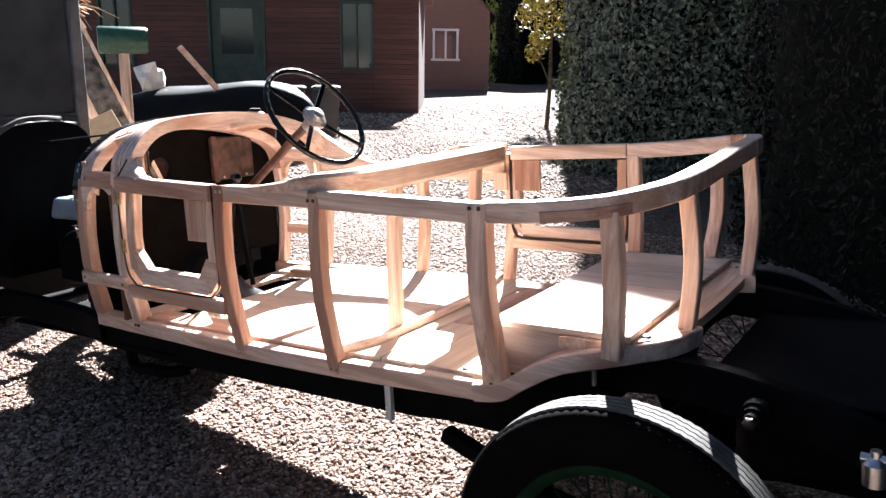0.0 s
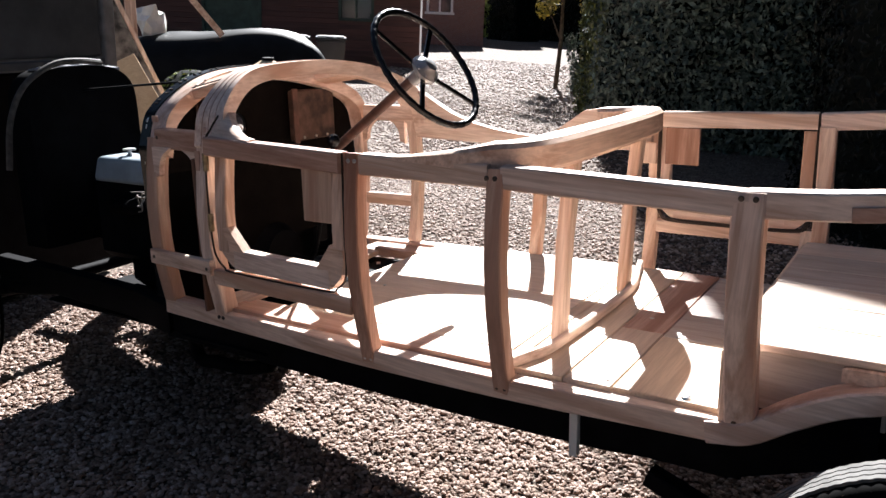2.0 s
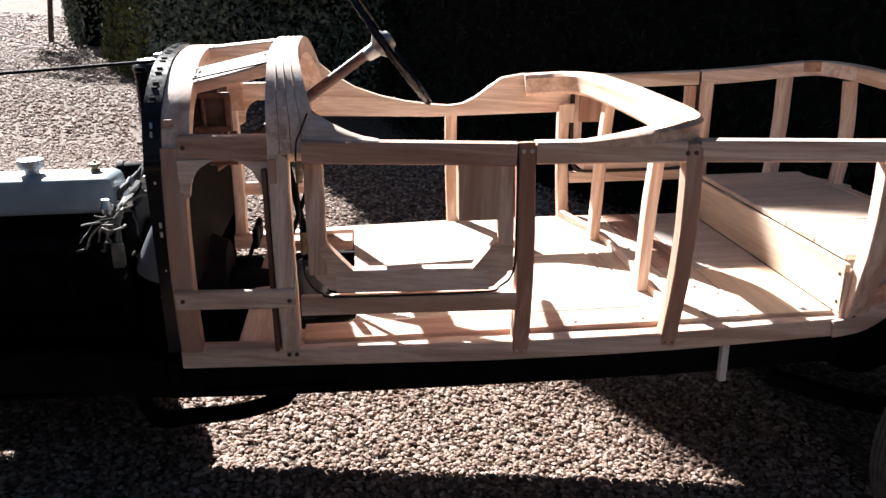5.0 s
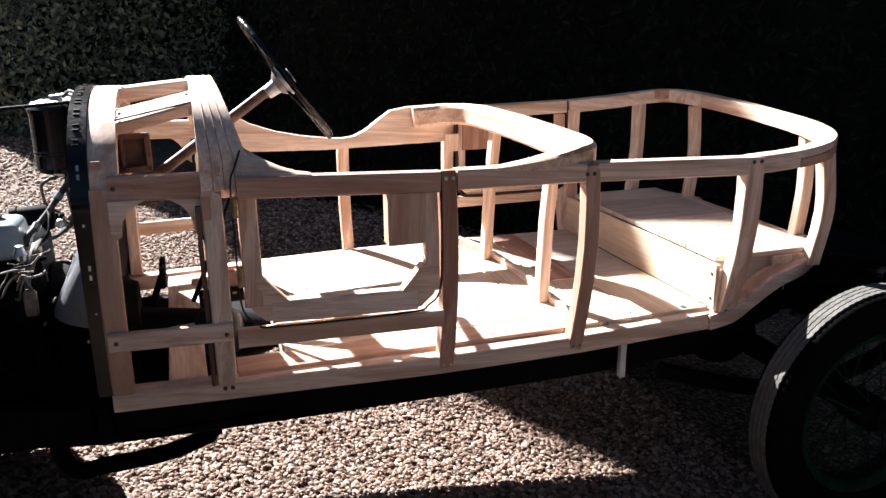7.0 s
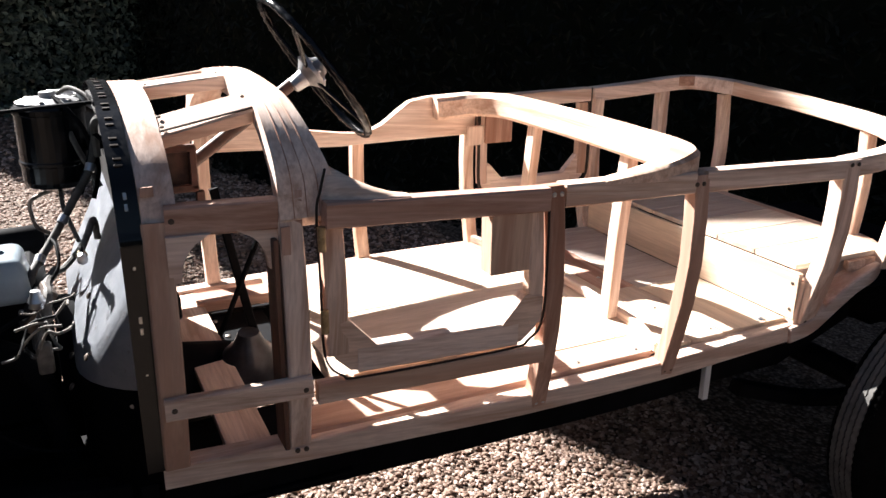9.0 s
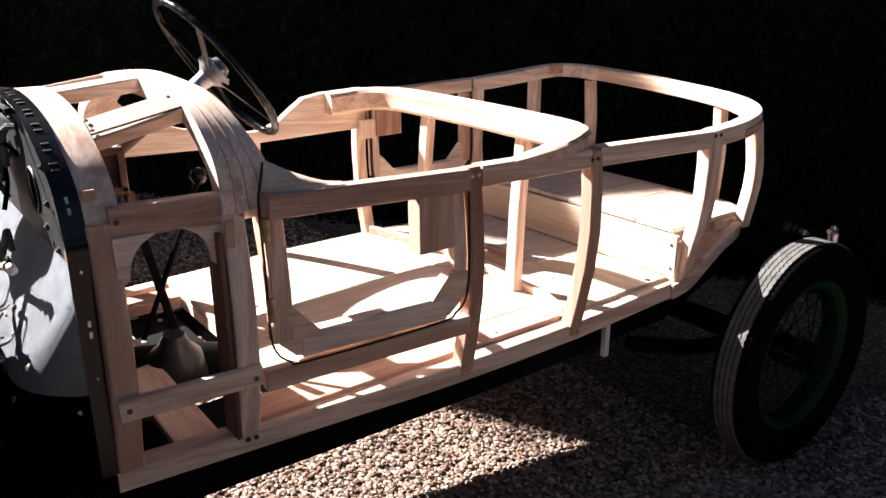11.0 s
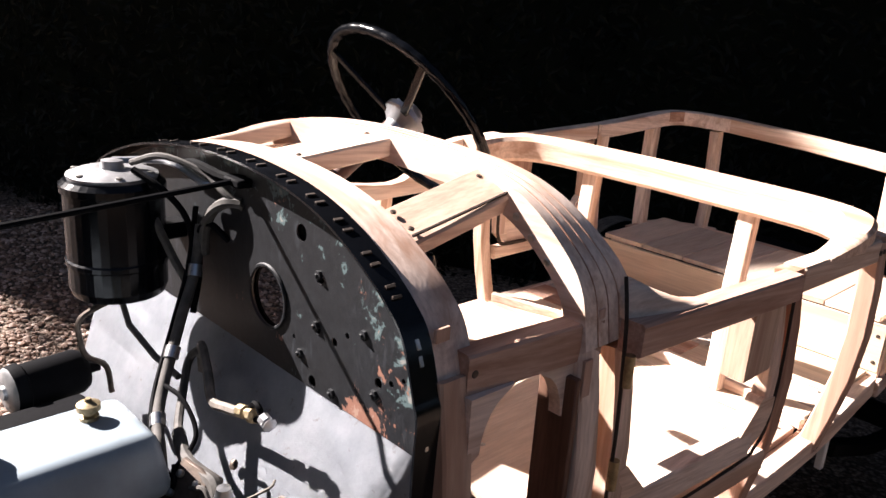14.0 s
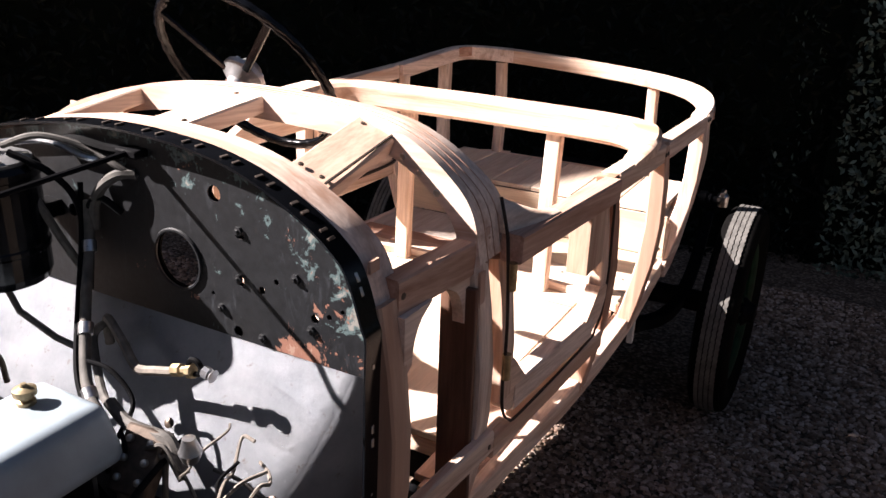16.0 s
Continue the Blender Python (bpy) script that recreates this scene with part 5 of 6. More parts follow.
screws(SPAR_B, [(0.09, -0.10, 1.3755), (0.265, -0.06, 1.392)], (0, 0, 1), screw_dark, 0.8)
screws(door, [(0.842, -0.6155, 0.85), (0.862, -0.6155, 0.875)], (0, -1, 0), zinc, 1.1)

# lap joints and end-grain marks where the hoops meet the posts
part("lap_joint", box((0.028, -0.5325, 1.222), (0.026, 0.006, 0.020), 0.001), brown["z"], car, "dark end-grain lap joint")
part("lap_joint", box((0.284, belly(0.284, 1.08) + 0.001, 1.083), (0.020, 0.006, 0.105), 0.001), brown["z"], car, "dark end-grain lap joint")
part("lap_joint", box((0.318, belly(0.318, 1.16) + 0.003, 1.178), (0.016, 0.008, 0.060), 0.001), brown["z"], car, "dark end-grain lap joint")
part("lining_post", box((0.262, -0.560, 0.86), (0.012, 0.072, 0.50), 0.002), walnut, P_a, "dark walnut lining of the hinge post")
# groove in the outer spar, and three large screws through the hoop
part("groove", beam([(0.078, -0.4085, 1.3165), (0.278, -0.4065, 1.3560)], 0.004, 0.004, (0, -0.352, 0.936), 0.0005), dark_gap, SPAR_A, "dark groove")
screws(car, [(0.2752, -0.430, 1.322), (0.2752, -0.464, 1.296), (0.2752, -0.500, 1.266)], (-1, 0, 0), zinc, 1.1)
# ---- planting ----
def leaf_material(name, dark, light, rough=0.5):
    m, nt, b = nodes_of(name)
    g = nt.nodes.new("ShaderNodeNewGeometry")
    c = ramp(nt, g.outputs["Random Per Island"], [(0.0, dark), (0.6, tuple((a + k) / 2 for a, k in zip(dark, light))), (1.0, light)])
    nt.links.new(c, b.inputs["Base Color"])
    b.inputs["Roughness"].default_value = rough
    b.inputs["Specular IOR Level"].default_value = 0.12 if light[1] < 0.05 else 0.35
    return m


# near-black sprays: the hedge's deep shade is put into the leaf colour
leaf_conifer = leaf_material("shaded_conifer_sprays", (0.0006, 0.0012, 0.0006), (0.0035, 0.006, 0.0025))
leaf_shrub = leaf_material("grey_green_small_leaves", (0.008, 0.016, 0.010), (0.17, 0.22, 0.17), 0.3)
leaf_edge = leaf_material("yellow_green_conifer_sprays", (0.03, 0.042, 0.010), (0.15, 0.165, 0.03))
leaf_yellow = leaf_material("golden_leaves", (0.07, 0.075, 0.008), (0.48, 0.37, 0.05))
leaf_bright = leaf_material("light_green_leaves", (0.10, 0.15, 0.02), (0.30, 0.36, 0.07))
# core colour carries the shade deep inside the foliage
leaf_core = plain("foliage_inner_shade", (0.003, 0.0045, 0.0025), 0.9, 0.0, 0.4, 3, 0.2, 0.1)
bark = plain("bark", (0.08, 0.06, 0.045), 0.9, 0.0, 0.4, 12, 0.6, 0.2)


def leaves_mesh(name, count, place, size, mat, seed, slim=0.45, droop=0.0):
    """Many small two-sided leaves; place(r) gives a point and its outward way."""
    r = np.random.RandomState(seed)
    got = [place(r) for _ in range(count)]
    p, n = np.array([g[0] for g in got]), np.array([g[1] for g in got], dtype=float)
    n += (r.rand(count, 3) - 0.5) * 1.5
    n /= np.linalg.norm(n, axis=1, keepdims=True) + 1e-9
    t = np.cross(n, r.rand(count, 3) - 0.5 + np.array([0, 0, droop]))
    t /= np.linalg.norm(t, axis=1, keepdims=True) + 1e-9
    s = np.cross(n, t)
    L = size * (0.6 + 0.8 * r.rand(count, 1))
    w = L * slim
    vs = np.stack([p - t * L * 0.5, p + s * w * 0.5 + n * w * 0.12, p + t * L * 0.5, p - s * w * 0.5 + n * w * 0.12], 1).reshape(-1, 3).tolist()
    fs = np.arange(4 * count).reshape(-1, 4).tolist()
    me = bpy.data.meshes.new(name)
    me.from_pydata(vs, [], fs)
    me.materials.append(mat)
    return me


def hedge(name, label, line, depth, height, count, size, mat, seed, lump=0.35, slim=0.45, wob=1.0, crown=0.0):
    """A hedge along a line: a near-black core for the shade inside, lumpy outline, a skin of leaves on the face, ends
    and top.
    """
    root = thing(name, label, "hedge", (line[0][0], line[0][1], 0))
    L = [Vector((x, y, 0)) for x, y in line]
    seg = [(b - a).length for a, b in zip(L, L[1:])]
    tot = sum(seg)

    def at(s):
        for (a, b), d in zip(zip(L, L[1:]), seg):
            if s <= d:
                u = (b - a).normalized()
                return a + u * s, Vector((u.y, -u.x, 0))
            s -= d
        u = (L[-1] - L[-2]).normalized()
        return L[-1], Vector((u.y, -u.x, 0))

    def bulge(s, z):
        return lump * (noise.noise((s * 0.45 * wob, z * 0.5 * wob, seed)) + 0.5 * noise.noise((s * 1.5 * wob, z * 1.4 * wob, seed + 9)))

    core = bmesh.new()
    ns, nz = max(6, int(tot / 0.45)), max(6, int(height / 0.45))
    grid = []
    for i in range(ns + 1):
        s = tot * i / ns
        c, n = at(s)
        row = []
        for j in range(nz + 1):
            z = height * j / nz
            # crown: unseen overhang above 4.65 m, added to shift the cast shadow's edge
            c2 = c + (L[0] - L[1]).normalized() * (crown * min(1.0, max(0.0, (z - 4.65) / 1.0)) if i == 0 else 0.0)
            row.append(core.verts.new(c2 + n * (bulge(s, z) - 0.12) + Vector((0, 0, z + 0.3 * noise.noise((s * 0.8, 3.0, seed)) * j / nz))))
        for j in range(1, 4):
            row.append(core.verts.new(c - n * depth * j / 3 + Vector((0, 0, height + 0.25 * noise.noise((s, j, seed))))))
        row.append(core.verts.new(c - n * depth))
        grid.append(row)
    for a, b in zip(grid, grid[1:]):
        for j in range(len(a) - 1):
            core.faces.new((a[j], b[j], b[j + 1], a[j + 1]))
    core.faces.new(grid[0])
    core.faces.new(grid[-1][::-1])
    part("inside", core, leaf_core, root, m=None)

    def place(r):
        k = r.rand()
        if k < 0.80:
            s, z = tot * r.rand(), height * (r.rand() ** 1.15)
            c, n = at(s)
            p = c + n * (bulge(s, z) + 0.02 + 0.22 * (r.rand() - 0.35)) + Vector((0, 0, z))
            return tuple(p), tuple(n)
        if k < 0.90:
            end = r.rand() < 0.7
            c, n = at(0.0 if end else tot)
            u = (L[0] - L[1]).normalized() if end else (L[-1] - L[-2]).normalized()
            z = height * r.rand()
            p = c - n * depth * r.rand() + u * (0.10 + 0.25 * r.rand() + 0.5 * bulge(z, 4) + (crown * min(1.0, max(0.0, (z - 4.65) / 1.0)) if end else 0.0)) + Vector((0, 0, z))
            return tuple(p), tuple(u)
        s = tot * r.rand()
        c, n = at(s)
        return tuple(c - n * depth * r.rand() * 0.6 + Vector((0, 0, height + 0.15 * r.rand()))), (0, 0, 1)

    me = leaves_mesh("foliage", count, place, size, mat, seed, slim)
    ob = new("foliage", me)
    ob.parent = root
    ob.matrix_parent_inverse = root.matrix_basis.inverted()
    return root


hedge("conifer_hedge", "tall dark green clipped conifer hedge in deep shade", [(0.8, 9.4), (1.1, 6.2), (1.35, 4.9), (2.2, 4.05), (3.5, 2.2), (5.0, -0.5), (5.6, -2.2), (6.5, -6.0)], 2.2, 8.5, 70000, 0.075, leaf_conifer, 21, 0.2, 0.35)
# the last value adds the unseen overhang that shades the tail
hedge("evergreen_shrub", "tall evergreen shrub with small grey-green leaves", [(-2.3, 9.05), (-0.9, 8.6), (0.9, 8.9), (1.9, 9.6)], 1.4, 8.05, 40000, 0.085, leaf_shrub, 5, 0.45, 0.5, 1.0, 0.84)
hedge("conifer", "clipped conifer with a sunlit yellow-green edge", [(-3.55, 11.7), (-2.75, 10.1), (-2.2, 9.4)], 1.2, 8.95, 24000, 0.10, leaf_edge, 8, 0.2, 0.35)


def golden_tree(at):
    """A small tree: trunk, four limbs, and leaves in loose clumps with gaps between them."""
    r0 = random.Random(15)
    base = Vector(at)
    root = thing("golden_tree", "small golden-leaved tree beside the drive", "tree", at)
    part("trunk", tube([base, base + Vector((0.05, 0, 1.1)), base + Vector((0.0, 0.05, 2.0)), base + Vector((0.1, 0, 3.0))], 0.06, 8, sizes=[1.0, 0.85, 0.65, 0.3]), bark, root, "", None, True)
    clumps = []
    for k in range(26):
        a, h = 2.4 * k, 1.75 + 2.5 * r0.random()
        reach = (0.35 + 0.65 * r0.random()) * (1.0 - 0.18 * abs(h - 2.7))
        c = base + Vector((reach * math.cos(a), reach * math.sin(a), h))
        clumps.append((c, 0.2 + 0.22 * r0.random()))
        if k % 6 == 0:
            part("limb", tube([base + Vector((0.03, 0.02, h - 0.7)), base.lerp(c, 0.5) + Vector((0, 0, h * 0.38)), c], 0.025, 6, sizes=[1.0, 0.7, 0.3]), bark, root, "", None, True)

    def place(r):
        c, q = clumps[r.randint(len(clumps))]
        d = Vector(r.normal(size=3)).normalized()
        return tuple(c + d * q * (0.5 + 0.6 * r.rand())), tuple(d)

    crown = new("foliage", leaves_mesh("foliage", 5200, place, 0.085, leaf_yellow, 15, 0.5))
    crown.parent, crown.matrix_parent_inverse = root, root.matrix_basis.inverted()


golden_tree((-5.75, 15.4, 0))
hedge("low_hedge", "low dark hedge along the drive", [(-8.2, 24.5), (-6.2, 18.5), (-4.9, 14.5)], 1.2, 1.3, 9000, 0.09, leaf_shrub, 16, 0.25, 0.5)
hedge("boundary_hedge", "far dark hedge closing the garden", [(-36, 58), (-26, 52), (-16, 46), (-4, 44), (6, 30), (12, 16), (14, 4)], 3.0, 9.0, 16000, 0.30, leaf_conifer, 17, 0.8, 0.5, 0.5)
# added clump whose pale leaves stand in for light on the hedge
hedge("lit_hedge_leaves", "hedge leaves catching light, added as a pale-leaved clump", [(5.0, -0.95), (5.25, -1.6), (5.5, -2.4)], 0.6, 2.6, 5200, 0.05, leaf_shrub, 19, 0.25, 0.5)
# never in view: added behind the viewpoint to lower the light from the sky
hedge("unseen_hedge", "unseen hedge added to cut the skylight", [(6.5, -6.0), (3.0, -7.5), (-5.0, -7.0), (-11.0, -3.0)], 2.5, 2.6, 9000, 0.16, leaf_conifer, 18, 0.4, 0.4)

# ---- hut, far house ----
def boards_material():
    m, nt, b = nodes_of("red_brown_weatherboard")
    n = noise_tex(nt, 1.0, 5, 0.6, None, (1.2, 1.2, 14.0))
    inf = nt.nodes.new("ShaderNodeObjectInfo")
    c = ramp(nt, n, [(0.3, (0.07, 0.030, 0.026)), (0.7, (0.125, 0.055, 0.045))])
    c = mix(nt, 1.0, c, ramp(nt, inf.outputs["Random"], [(0, (0.75, 0.75, 0.75)), (1, (1.15, 1.1, 1.1))]), "MULTIPLY")
    nt.links.new(c, b.inputs["Base Color"])
    b.inputs["Roughness"].default_value = 0.75
    bump(nt, b, n, 0.3, 0.004)
    return m


def brick_material():
    m, nt, b = nodes_of("old_red_brick")
    br = nt.nodes.new("ShaderNodeTexBrick")
    co = nt.nodes.new("ShaderNodeTexCoord").outputs["Object"]
    mp = nt.nodes.new("ShaderNodeMapping")
    mp.inputs["Rotation"].default_value = (math.pi / 2, 0, 0)
    nt.links.new(co, mp.inputs[0])
    nt.links.new(mp.outputs[0], br.inputs["Vector"])
    br.inputs["Scale"].default_value = 4.4
    br.inputs["Color1"].default_value, br.inputs["Color2"].default_value, br.inputs["Mortar"].default_value = (0.22, 0.10, 0.075, 1), (0.15, 0.07, 0.055, 1), (0.30, 0.27, 0.24, 1)
    nt.links.new(br.outputs["Color"], b.inputs["Base Color"])
    b.inputs["Roughness"].default_value = 0.85
    return m


boards, brick = boards_material(), brick_material()
green_paint = plain("dull_green_paint", (0.030, 0.055, 0.040), 0.6, 0.0, 0.3, 5, 0.2)
glass_dark = plain("window_glass", (0.02, 0.024, 0.03), 0.06, 0.0, 0.1, 2, 0.0, 0.8)
roof_tile = plain("brown_roof_tiles", (0.10, 0.06, 0.05), 0.8, 0.0, 0.3, 3, 0.5)


def facade_frame(origin, yaw):
    return Matrix.Translation(origin) @ Matrix.Rotation(yaw, 4, "Z")


# the hut's front runs from its right-hand corner; local x along the front to the left, y into the hut
HUT = facade_frame((-11.13, 17.67, 0.0), radians(180 + 33))
hut = thing("hut", "dark red-brown weatherboarded hut with green doors", "hut", (-11.13, 17.67, 0))


def hpart(name, bm, mat, label="", parent=None):
    return part(name, bm, mat, parent or hut, label, HUT)


HL, HH = 12.5, 3.6
OPEN = [(1.34, 2.33, 1.27, 3.25), (4.54, 6.22, 0.0, 3.5), (8.45, 9.45, 1.3, 3.5)]
xs = sorted({0.0, HL} | {v for o in OPEN for v in o[:2]})


def hut_wall(c, d):
    hpart("wall_panel", box(c, d), boards, "red-brown boarded wall")


for a, b_ in zip(xs, xs[1:]):
    for o in OPEN:
        if o[0] <= a and b_ <= o[1]:
            if o[2] > 0:
                hut_wall(((a + b_) / 2, -0.06, o[2] / 2), (b_ - a, 0.1, o[2]))
            hut_wall(((a + b_) / 2, -0.06, (o[3] + HH) / 2), (b_ - a, 0.1, HH - o[3]))
            break
    else:
        hut_wall(((a + b_) / 2, -0.06, HH / 2), (b_ - a, 0.1, HH))
hut_wall((0.05, -3.1, HH / 2), (0.1, 5.9, HH))
hut_wall((HL - 0.05, -3.1, HH / 2), (0.1, 5.9, HH))
hut_wall((HL / 2, -6.11, HH / 2), (HL, 0.1, HH))
for k in range(24):
    z = 0.08 + 0.145 * k
    for a, b_ in zip(xs, xs[1:]):
        if any(o[0] <= a and b_ <= o[1] and o[2] < z + 0.07 and z - 0.07 < o[3] for o in OPEN):
            continue
        if b_ - a > 0.2:
            hpart("board", box(((a + b_) / 2, 0.004, z), (b_ - a, 0.022, 0.14), 0.004, Matrix.Rotation(radians(-5), 4, "X")), boards)
hpart("roof", prism([(-0.35, 3.5), (-0.35, 3.62), (3.1, 5.3), (6.6, 3.62), (6.6, 3.5), (3.1, 5.15)], HL + 0.6, lambda u, v, w: Vector((w - 0.3, -u, v))), roof_tile, "low pitched roof")
for x0, x1, z0, z1 in OPEN:
    wdw = hpart("window" if z0 > 0 else "door", box(((x0 + x1) / 2, -0.05, (z0 + z1) / 2), (x1 - x0 - 0.12, 0.012, z1 - z0 - 0.12), 0), glass_dark if z0 > 0 else green_paint, "dark panes" if z0 > 0 else "dull green door with a dark pane")
    for cx, cz, sx, sz_ in (((x0 + x1) / 2, z1 - 0.03, x1 - x0, 0.08), ((x0 + x1) / 2, z0 + 0.03, x1 - x0, 0.08), (x0 + 0.03, (z0 + z1) / 2, 0.08, z1 - z0), (x1 - 0.03, (z0 + z1) / 2, 0.08, z1 - z0), ((x0 + x1) / 2, (z0 + z1) / 2, 0.05, z1 - z0)):
        if z0 > 0 or sz_ < 0.1 or abs(cx - (x0 + x1) / 2) > 0.1:
            hpart("frame", box((cx, 0.0, cz), (sx, 0.09, sz_), 0.006), green_paint, "", wdw)
    if z0 == 0.0:
        hpart("pane", box(((x0 + x1) / 2, -0.035, 2.35), (0.95, 0.012, 1.3), 0), glass_dark, "", wdw)

FAR = facade_frame((-20.2, 33.5, 0.0), radians(180 + 30))
house = thing("house", "brick house end with a white casement window", "house", (-20.2, 33.5, 0))
for cx, cz, sx, sz_ in ((-1.2, 2.0, 1.6, 4.0), (2.5, 2.0, 3.2, 4.0), (0.25, 0.75, 1.3, 1.5), (0.25, 3.55, 1.3, 0.9)):
    part("wall_panel", box((cx, -0.15, cz), (sx, 0.3, sz_)), brick, house, "red brick wall", FAR)
part("wall_panel", box((-1.85, -4.0, 2.0), (0.3, 7.4, 4.0)), brick, house, "red brick wall", FAR)
part("gable", prism([(-2.0, 4.0), (4.1, 4.0), (1.05, 6.6)], 0.3, lambda u, v, w: Vector((u, -w, v))), brick, house, "", FAR)
part("roof", prism([(-2.3, 3.85), (1.05, 6.75), (4.4, 3.85), (4.4, 3.7), (1.05, 6.6), (-2.3, 3.7)], 8.2, lambda u, v, w: Vector((u, 0.2 - w, v))), roof_tile, house, "tiled roof", FAR)
hw = part("window", box((0.25, -0.12, 2.3), (1.24, 0.012, 1.5), 0), glass_dark, house, "white casement window", FAR)
for cx, cz, sx, sz_ in ((0.25, 3.04, 1.4, 0.12), (0.25, 1.54, 1.5, 0.12), (-0.36, 2.3, 0.12, 1.5), (0.86, 2.3, 0.12, 1.5), (0.25, 2.3, 0.10, 1.5)):
    part("frame", box((cx, -0.02, cz), (sx, 0.14, sz_), 0.01), white_paint, hw, "white frame", FAR)

hedge("cypress", "tall dark cypress beyond the drive", [(-24.2, 45.5), (-21.8, 44.5)], 2.0, 9.0, 5000, 0.25, leaf_conifer, 31, 0.3, 0.5)
hedge("sunlit_tree", "pale sunlit tree behind the house", [(-31.0, 52.0), (-26.0, 49.0)], 2.0, 8.0, 4000, 0.3, leaf_bright, 32, 0.8, 0.6)

# ---- things in front of the hut ----
def wheelie_bin(at, yaw, label):
    m = Matrix.Translation(at) @ Matrix.Rotation(yaw, 4, "Z")
    root = thing("wheelie_bin", label, "bin", at, "bins by the hut")
    b = bmesh.new()
    lo = [b.verts.new((x * 0.21, y * 0.23, 0.05)) for x, y in ((-1, -1), (1, -1), (1, 1), (-1, 1))]
    hi = [b.verts.new((x * 0.28, y * 0.34, 1.0)) for x, y in ((-1, -1), (1, -1), (1, 1), (-1, 1))]
    b.faces.new(lo[::-1])
    b.faces.new(hi)
    for i in range(4):
        b.faces.new((lo[i], lo[(i + 1) % 4], hi[(i + 1) % 4], hi[i]))
    bmesh.ops.bevel(b, geom=b.edges[:], offset=0.03, segments=2, affect="EDGES")
    part("body", b, bin_plastic, root, "", m)
    lid = box((0, 0.01, 1.04), (0.60, 0.72, 0.05), 0.02)
    box((0, 0, 1.07), (0.5, 0.55, 0.03), 0.012, None, lid)
    part("lid", lid, bin_plastic, root, "shiny lid", m)
    part("handle", tube([(-0.22, 0.40, 1.0), (0.22, 0.40, 1.0)], 0.018, 8), bin_plastic, root, "", m)
    for x in (-0.24, 0.24):
        part("wheel", lathe([(0.02, -0.02), (0.1, -0.02), (0.1, 0.02), (0.02, 0.02)], 16, axis_to((1, 0, 0), (x, 0.22, 0.1))), black_iron, root, "", m)


bin_plastic = plain("dark_grey_bin_plastic", (0.035, 0.04, 0.042), 0.38, 0.0, 0.15, 6, 0.05)
wheelie_bin((-8.75, 9.75, 0), 0.75, "dark grey wheeled bin with a shiny lid")
wheelie_bin((-8.35, 10.35, 0), 0.7, "dark grey wheeled bin with a shiny lid")

# brazier: rusty bin with a pale conical top
bz = thing("brazier", "rusty garden incinerator with a flared pale top", "brazier", (-5.22, 5.35, 0))
rusty = plain("rusty_steel", (0.045, 0.014, 0.010), 0.85, 0.1, 0.5, 14, 0.4, 0.15)
part("drum", lathe([(0.05, 0.02), (0.24, 0.02), (0.26, 0.06), (0.27, 0.76), (0.285, 0.775), (0.05, 0.775)], 24, Matrix.Translation((-5.22, 5.35, 0))), rusty, bz, "", None)
part("top", lathe([(0.33, 0.775), (0.32, 0.79), (0.20, 0.88), (0.09, 0.945), (0.06, 0.95)], 24, Matrix.Translation((-5.22, 5.35, 0))), card, bz, "flared pale top", None)
part("chimney", tube([(-5.22, 5.35, 0.90), (-5.22, 5.35, 0.985)], 0.075, 14), black_iron, bz, "short dark chimney", None)

# clipped bush in a dark pot
bush = thing("potted_bush", "small bright green bush in a dark pot", "plant", (-4.42, 3.42, 0))
part("pot", lathe([(0.05, 0.0), (0.20, 0.0), (0.27, 0.55), (0.30, 0.57), (0.30, 0.62), (0.05, 0.62)], 20, Matrix.Translation((-4.42, 3.42, 0))), rusty, bush, "", None)


def ball(r):
    d = r.randn(3)
    d /= np.linalg.norm(d)
    d[2] = abs(d[2]) * 0.75
    k = 0.80 + 0.25 * r.rand()
    return (-4.42 + 0.30 * d[0] * k, 3.42 + 0.30 * d[1] * k, 0.70 + 0.33 * d[2] * k), tuple(d)


ob = new("foliage", leaves_mesh("foliage", 2600, ball, 0.05, leaf_bright, 4))
ob.parent, ob.matrix_parent_inverse = bush, bush.matrix_basis.inverted()
# bush core, near-black in place of the shade among its twigs
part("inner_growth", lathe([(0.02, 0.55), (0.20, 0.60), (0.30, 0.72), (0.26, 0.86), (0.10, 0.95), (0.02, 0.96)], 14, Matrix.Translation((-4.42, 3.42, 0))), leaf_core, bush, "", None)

# dark box trailer in front of the car, boards leaning behind it
steel_dark = plain("dark_grey_sheet_steel", (0.085, 0.098, 0.112), 0.45, 0.3, 0.35, 3, 0.1)
steel_worn = plain("scuffed_grey_paint", (0.16, 0.165, 0.17), 0.55, 0.1, 0.6, 4, 0.2)
TR = Matrix.Translation((-2.09, 0.79, 0)) @ Matrix.Rotation(radians(-82), 4, "Z")
trailer = thing("trailer", "dark grey box trailer with a scuffed corner post", "trailer", (-2.09, 0.79, 0))
part("side", box((1.05, -0.03, 1.85), (2.0, 0.05, 1.10), 0.01), steel_dark, trailer, "upper steel side", TR)
# reaches almost to the ground, added depth that covers the sunlit gap below
part("lower_side", box((1.05, -0.035, 0.64), (2.0, 0.05, 1.18), 0.01), black_iron, trailer, "black lower side, carried down to block light", TR)
part("rail", box((1.05, -0.01, 1.265), (2.0, 0.06, 0.05), 0.008), steel_dark, trailer, "", TR)
part("corner_post", box((0.0, -0.03, 1.42), (0.09, 0.09, 2.0), 0.01), steel_worn, trailer, "scuffed corner post", TR)
part("end", box((0.02, -0.95, 1.42), (0.05, 1.75, 1.95), 0.01), steel_dark, trailer, "", TR)
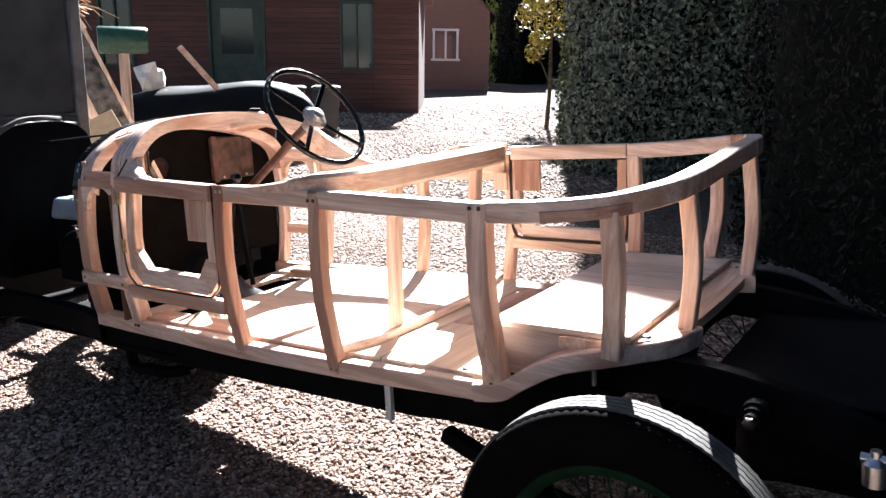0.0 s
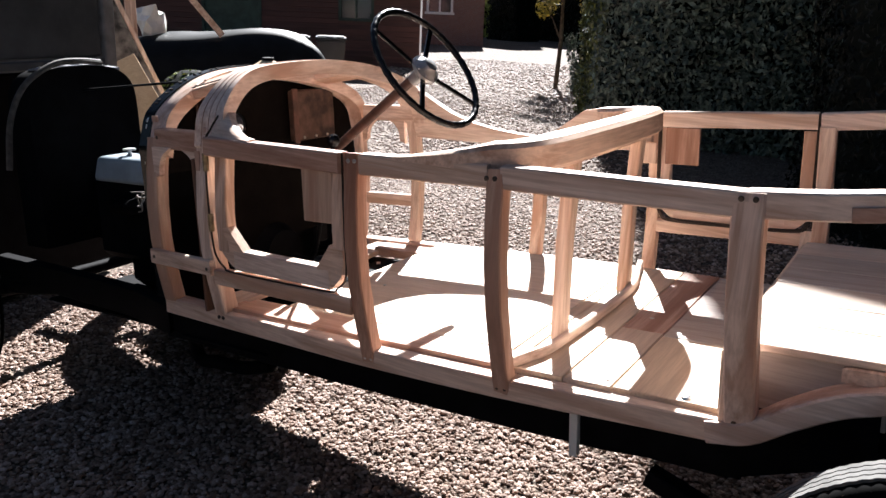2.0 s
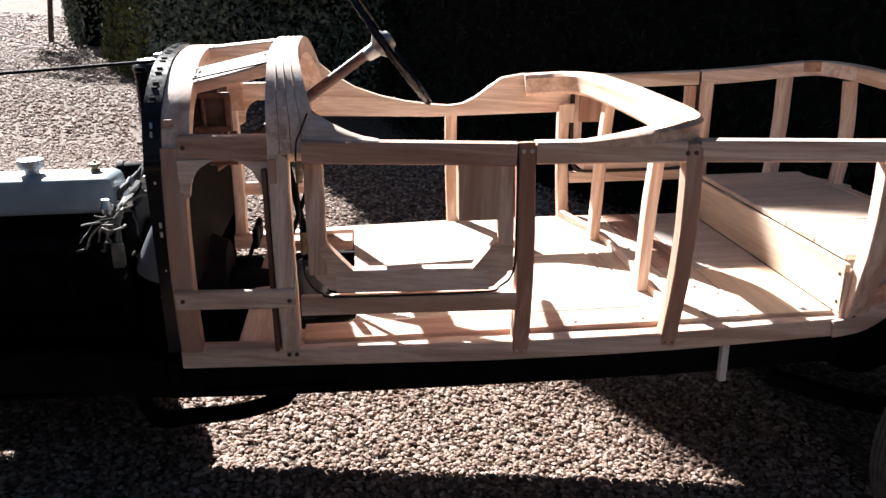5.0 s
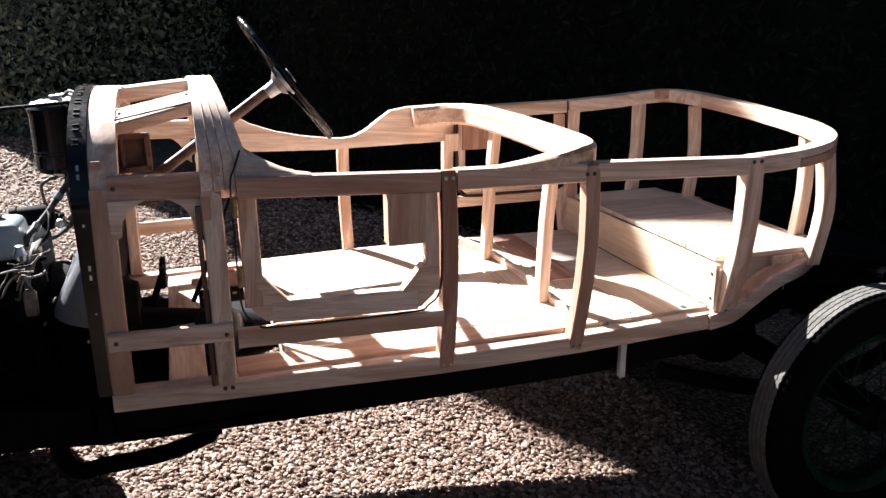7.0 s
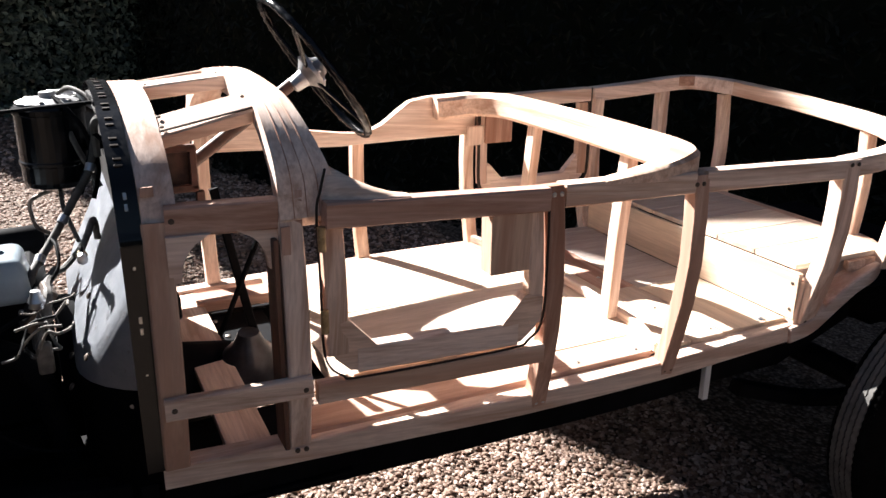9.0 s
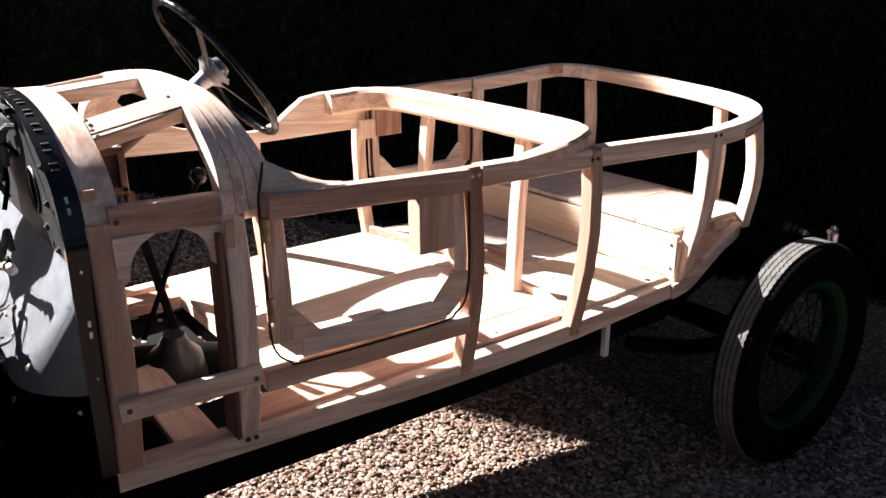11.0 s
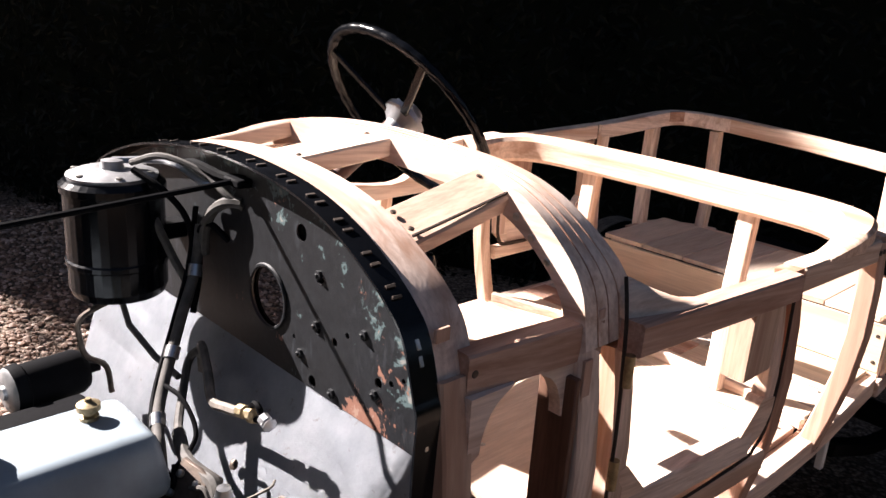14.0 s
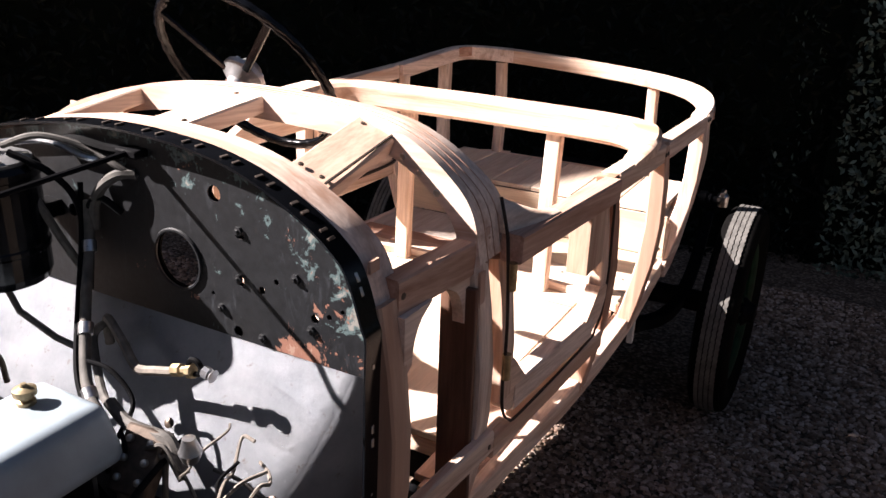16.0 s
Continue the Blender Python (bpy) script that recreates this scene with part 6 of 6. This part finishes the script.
part("roof", box((1.05, -0.93, 2.42), (2.2, 1.9, 0.05), 0.01), steel_dark, trailer, "", TR)
for dx in (0.75, 1.55):
    part("wheel", lathe([(0.05, -0.09), (0.30, -0.09), (0.33, -0.05), (0.33, 0.05), (0.30, 0.09), (0.05, 0.09)], 24, axis_to((0, 1, 0), (dx, -0.2, 0.33))), black_iron, trailer, "", TR)
part("axle_beam", box((1.1, -0.5, 0.42), (1.6, 0.6, 0.14), 0.01), black_iron, trailer, "", TR)


def board_between(a, b, w, thick, mat, label):
    solo("leaning_board", beam([a, b], w, thick, (-0.84, 0.54, 0)), mat, label, "board")


board_between((-3.08, 2.15, 0.0), (-3.85, 1.52, 2.3), 0.40, 0.03, plain("mottled_weathered_board", (0.11, 0.10, 0.095), 0.9, 0.0, 0.85, 9, 0.5), "weathered dark board leaning behind the trailer")
board_between((-2.95, 2.35, 0.0), (-3.72, 1.72, 2.3), 0.035, 0.035, ash["z"], "pale batten leaning behind the trailer")
board_between((-2.95, 2.0, 0.0), (-3.35, 1.62, 1.35), 0.07, 0.025, ash["z"], "short pale board leaning behind the trailer")
twig = bmesh.new()
tr = random.Random(3)
for k in range(46):
    a = Vector((-3.72 + 0.1 * tr.random(), 1.72 + 0.1 * tr.random(), 2.0 + 0.2 * tr.random()))
    d = Vector((tr.random() - 0.4, tr.random() - 0.4, tr.random() - 0.45)) * 0.45
    tube([a, a + d * 0.5 + Vector((0, 0, 0.03)), a + d], 0.005, 4, twig)
solo("dry_twigs", twig, card, "bundle of dry straw-coloured twigs on the boards", "twigs")
sheet_top, sheet_low = Vector((-2.89, 1.41, 1.195)), Vector((-2.68, 1.66, 0.53))
sheet_foot = sheet_low + (sheet_low - sheet_top) * (0.53 / 0.665)
solo("cardboard_sheet", beam([sheet_foot, sheet_top], 0.30, 0.012, (0.45, -0.89, 0.2)), card, "large tan cardboard sheet leaning behind the engine", "cardboard")

gpost = thing("post_box", "green metal box on a wooden post", "box", (-5.83, 3.82, 0))
part("post", beam([(-5.83, 3.82, 0), (-5.83, 3.82, 1.69)], 0.09, 0.09, (1, 0, 0)), ash["z"], gpost, "wooden post", None)
bx = lathe([(0.01, -0.28), (0.15, -0.28), (0.16, -0.26), (0.16, 0.26), (0.15, 0.28), (0.01, 0.28)], 20, axis_to((0.545, 0.84, 0), (-5.83, 3.82, 1.84)))
part("box", bx, plain("green_enamel", (0.03, 0.09, 0.06), 0.4), gpost, "green rounded box", None)

# dark covered heap before the hut
heap = bmesh.new()
bmesh.ops.create_grid(heap, x_segments=26, y_segments=14, size=1.0)
for v in heap.verts:
    x, y = v.co.x, v.co.y
    e = max(0.0, 1 - abs(x) ** 6) * max(0.0, 1 - abs(y) ** 4)
    v.co = Vector((x * 1.9, y * 0.7, (1.18 + 0.10 * noise.noise((x * 2, y * 2, 5)) + 0.12 * x) * e ** 0.5))
solo("tarpaulin_cover", heap, plain("black_tarpaulin", (0.007, 0.008, 0.010), 0.5, 0.0, 0.3, 4, 0.3, 0.12), "long heap under a black tarpaulin", "tarpaulin", Matrix.Translation((-7.7, 6.7, 0)) @ Matrix.Rotation(radians(57), 4, "Z"), smooth=True)
bag = bmesh.new()
bmesh.ops.create_icosphere(bag, subdivisions=2, radius=0.22)
for v in bag.verts:
    v.co *= 1 + 0.9 * noise.noise(v.co * 7)
solo("paper_sack", bag, white_paint, "crumpled white paper sack on the heap", "sack", Matrix.Translation((-8.1, 5.9, 1.32)) @ Matrix.Diagonal((0.85, 0.85, 0.95, 1)))
solo("plank_end", beam([(-7.25, 6.5, 1.15), (-7.55, 6.05, 1.80)], 0.03, 0.09), ash["x"], "pale plank sticking up from the heap", "plank")
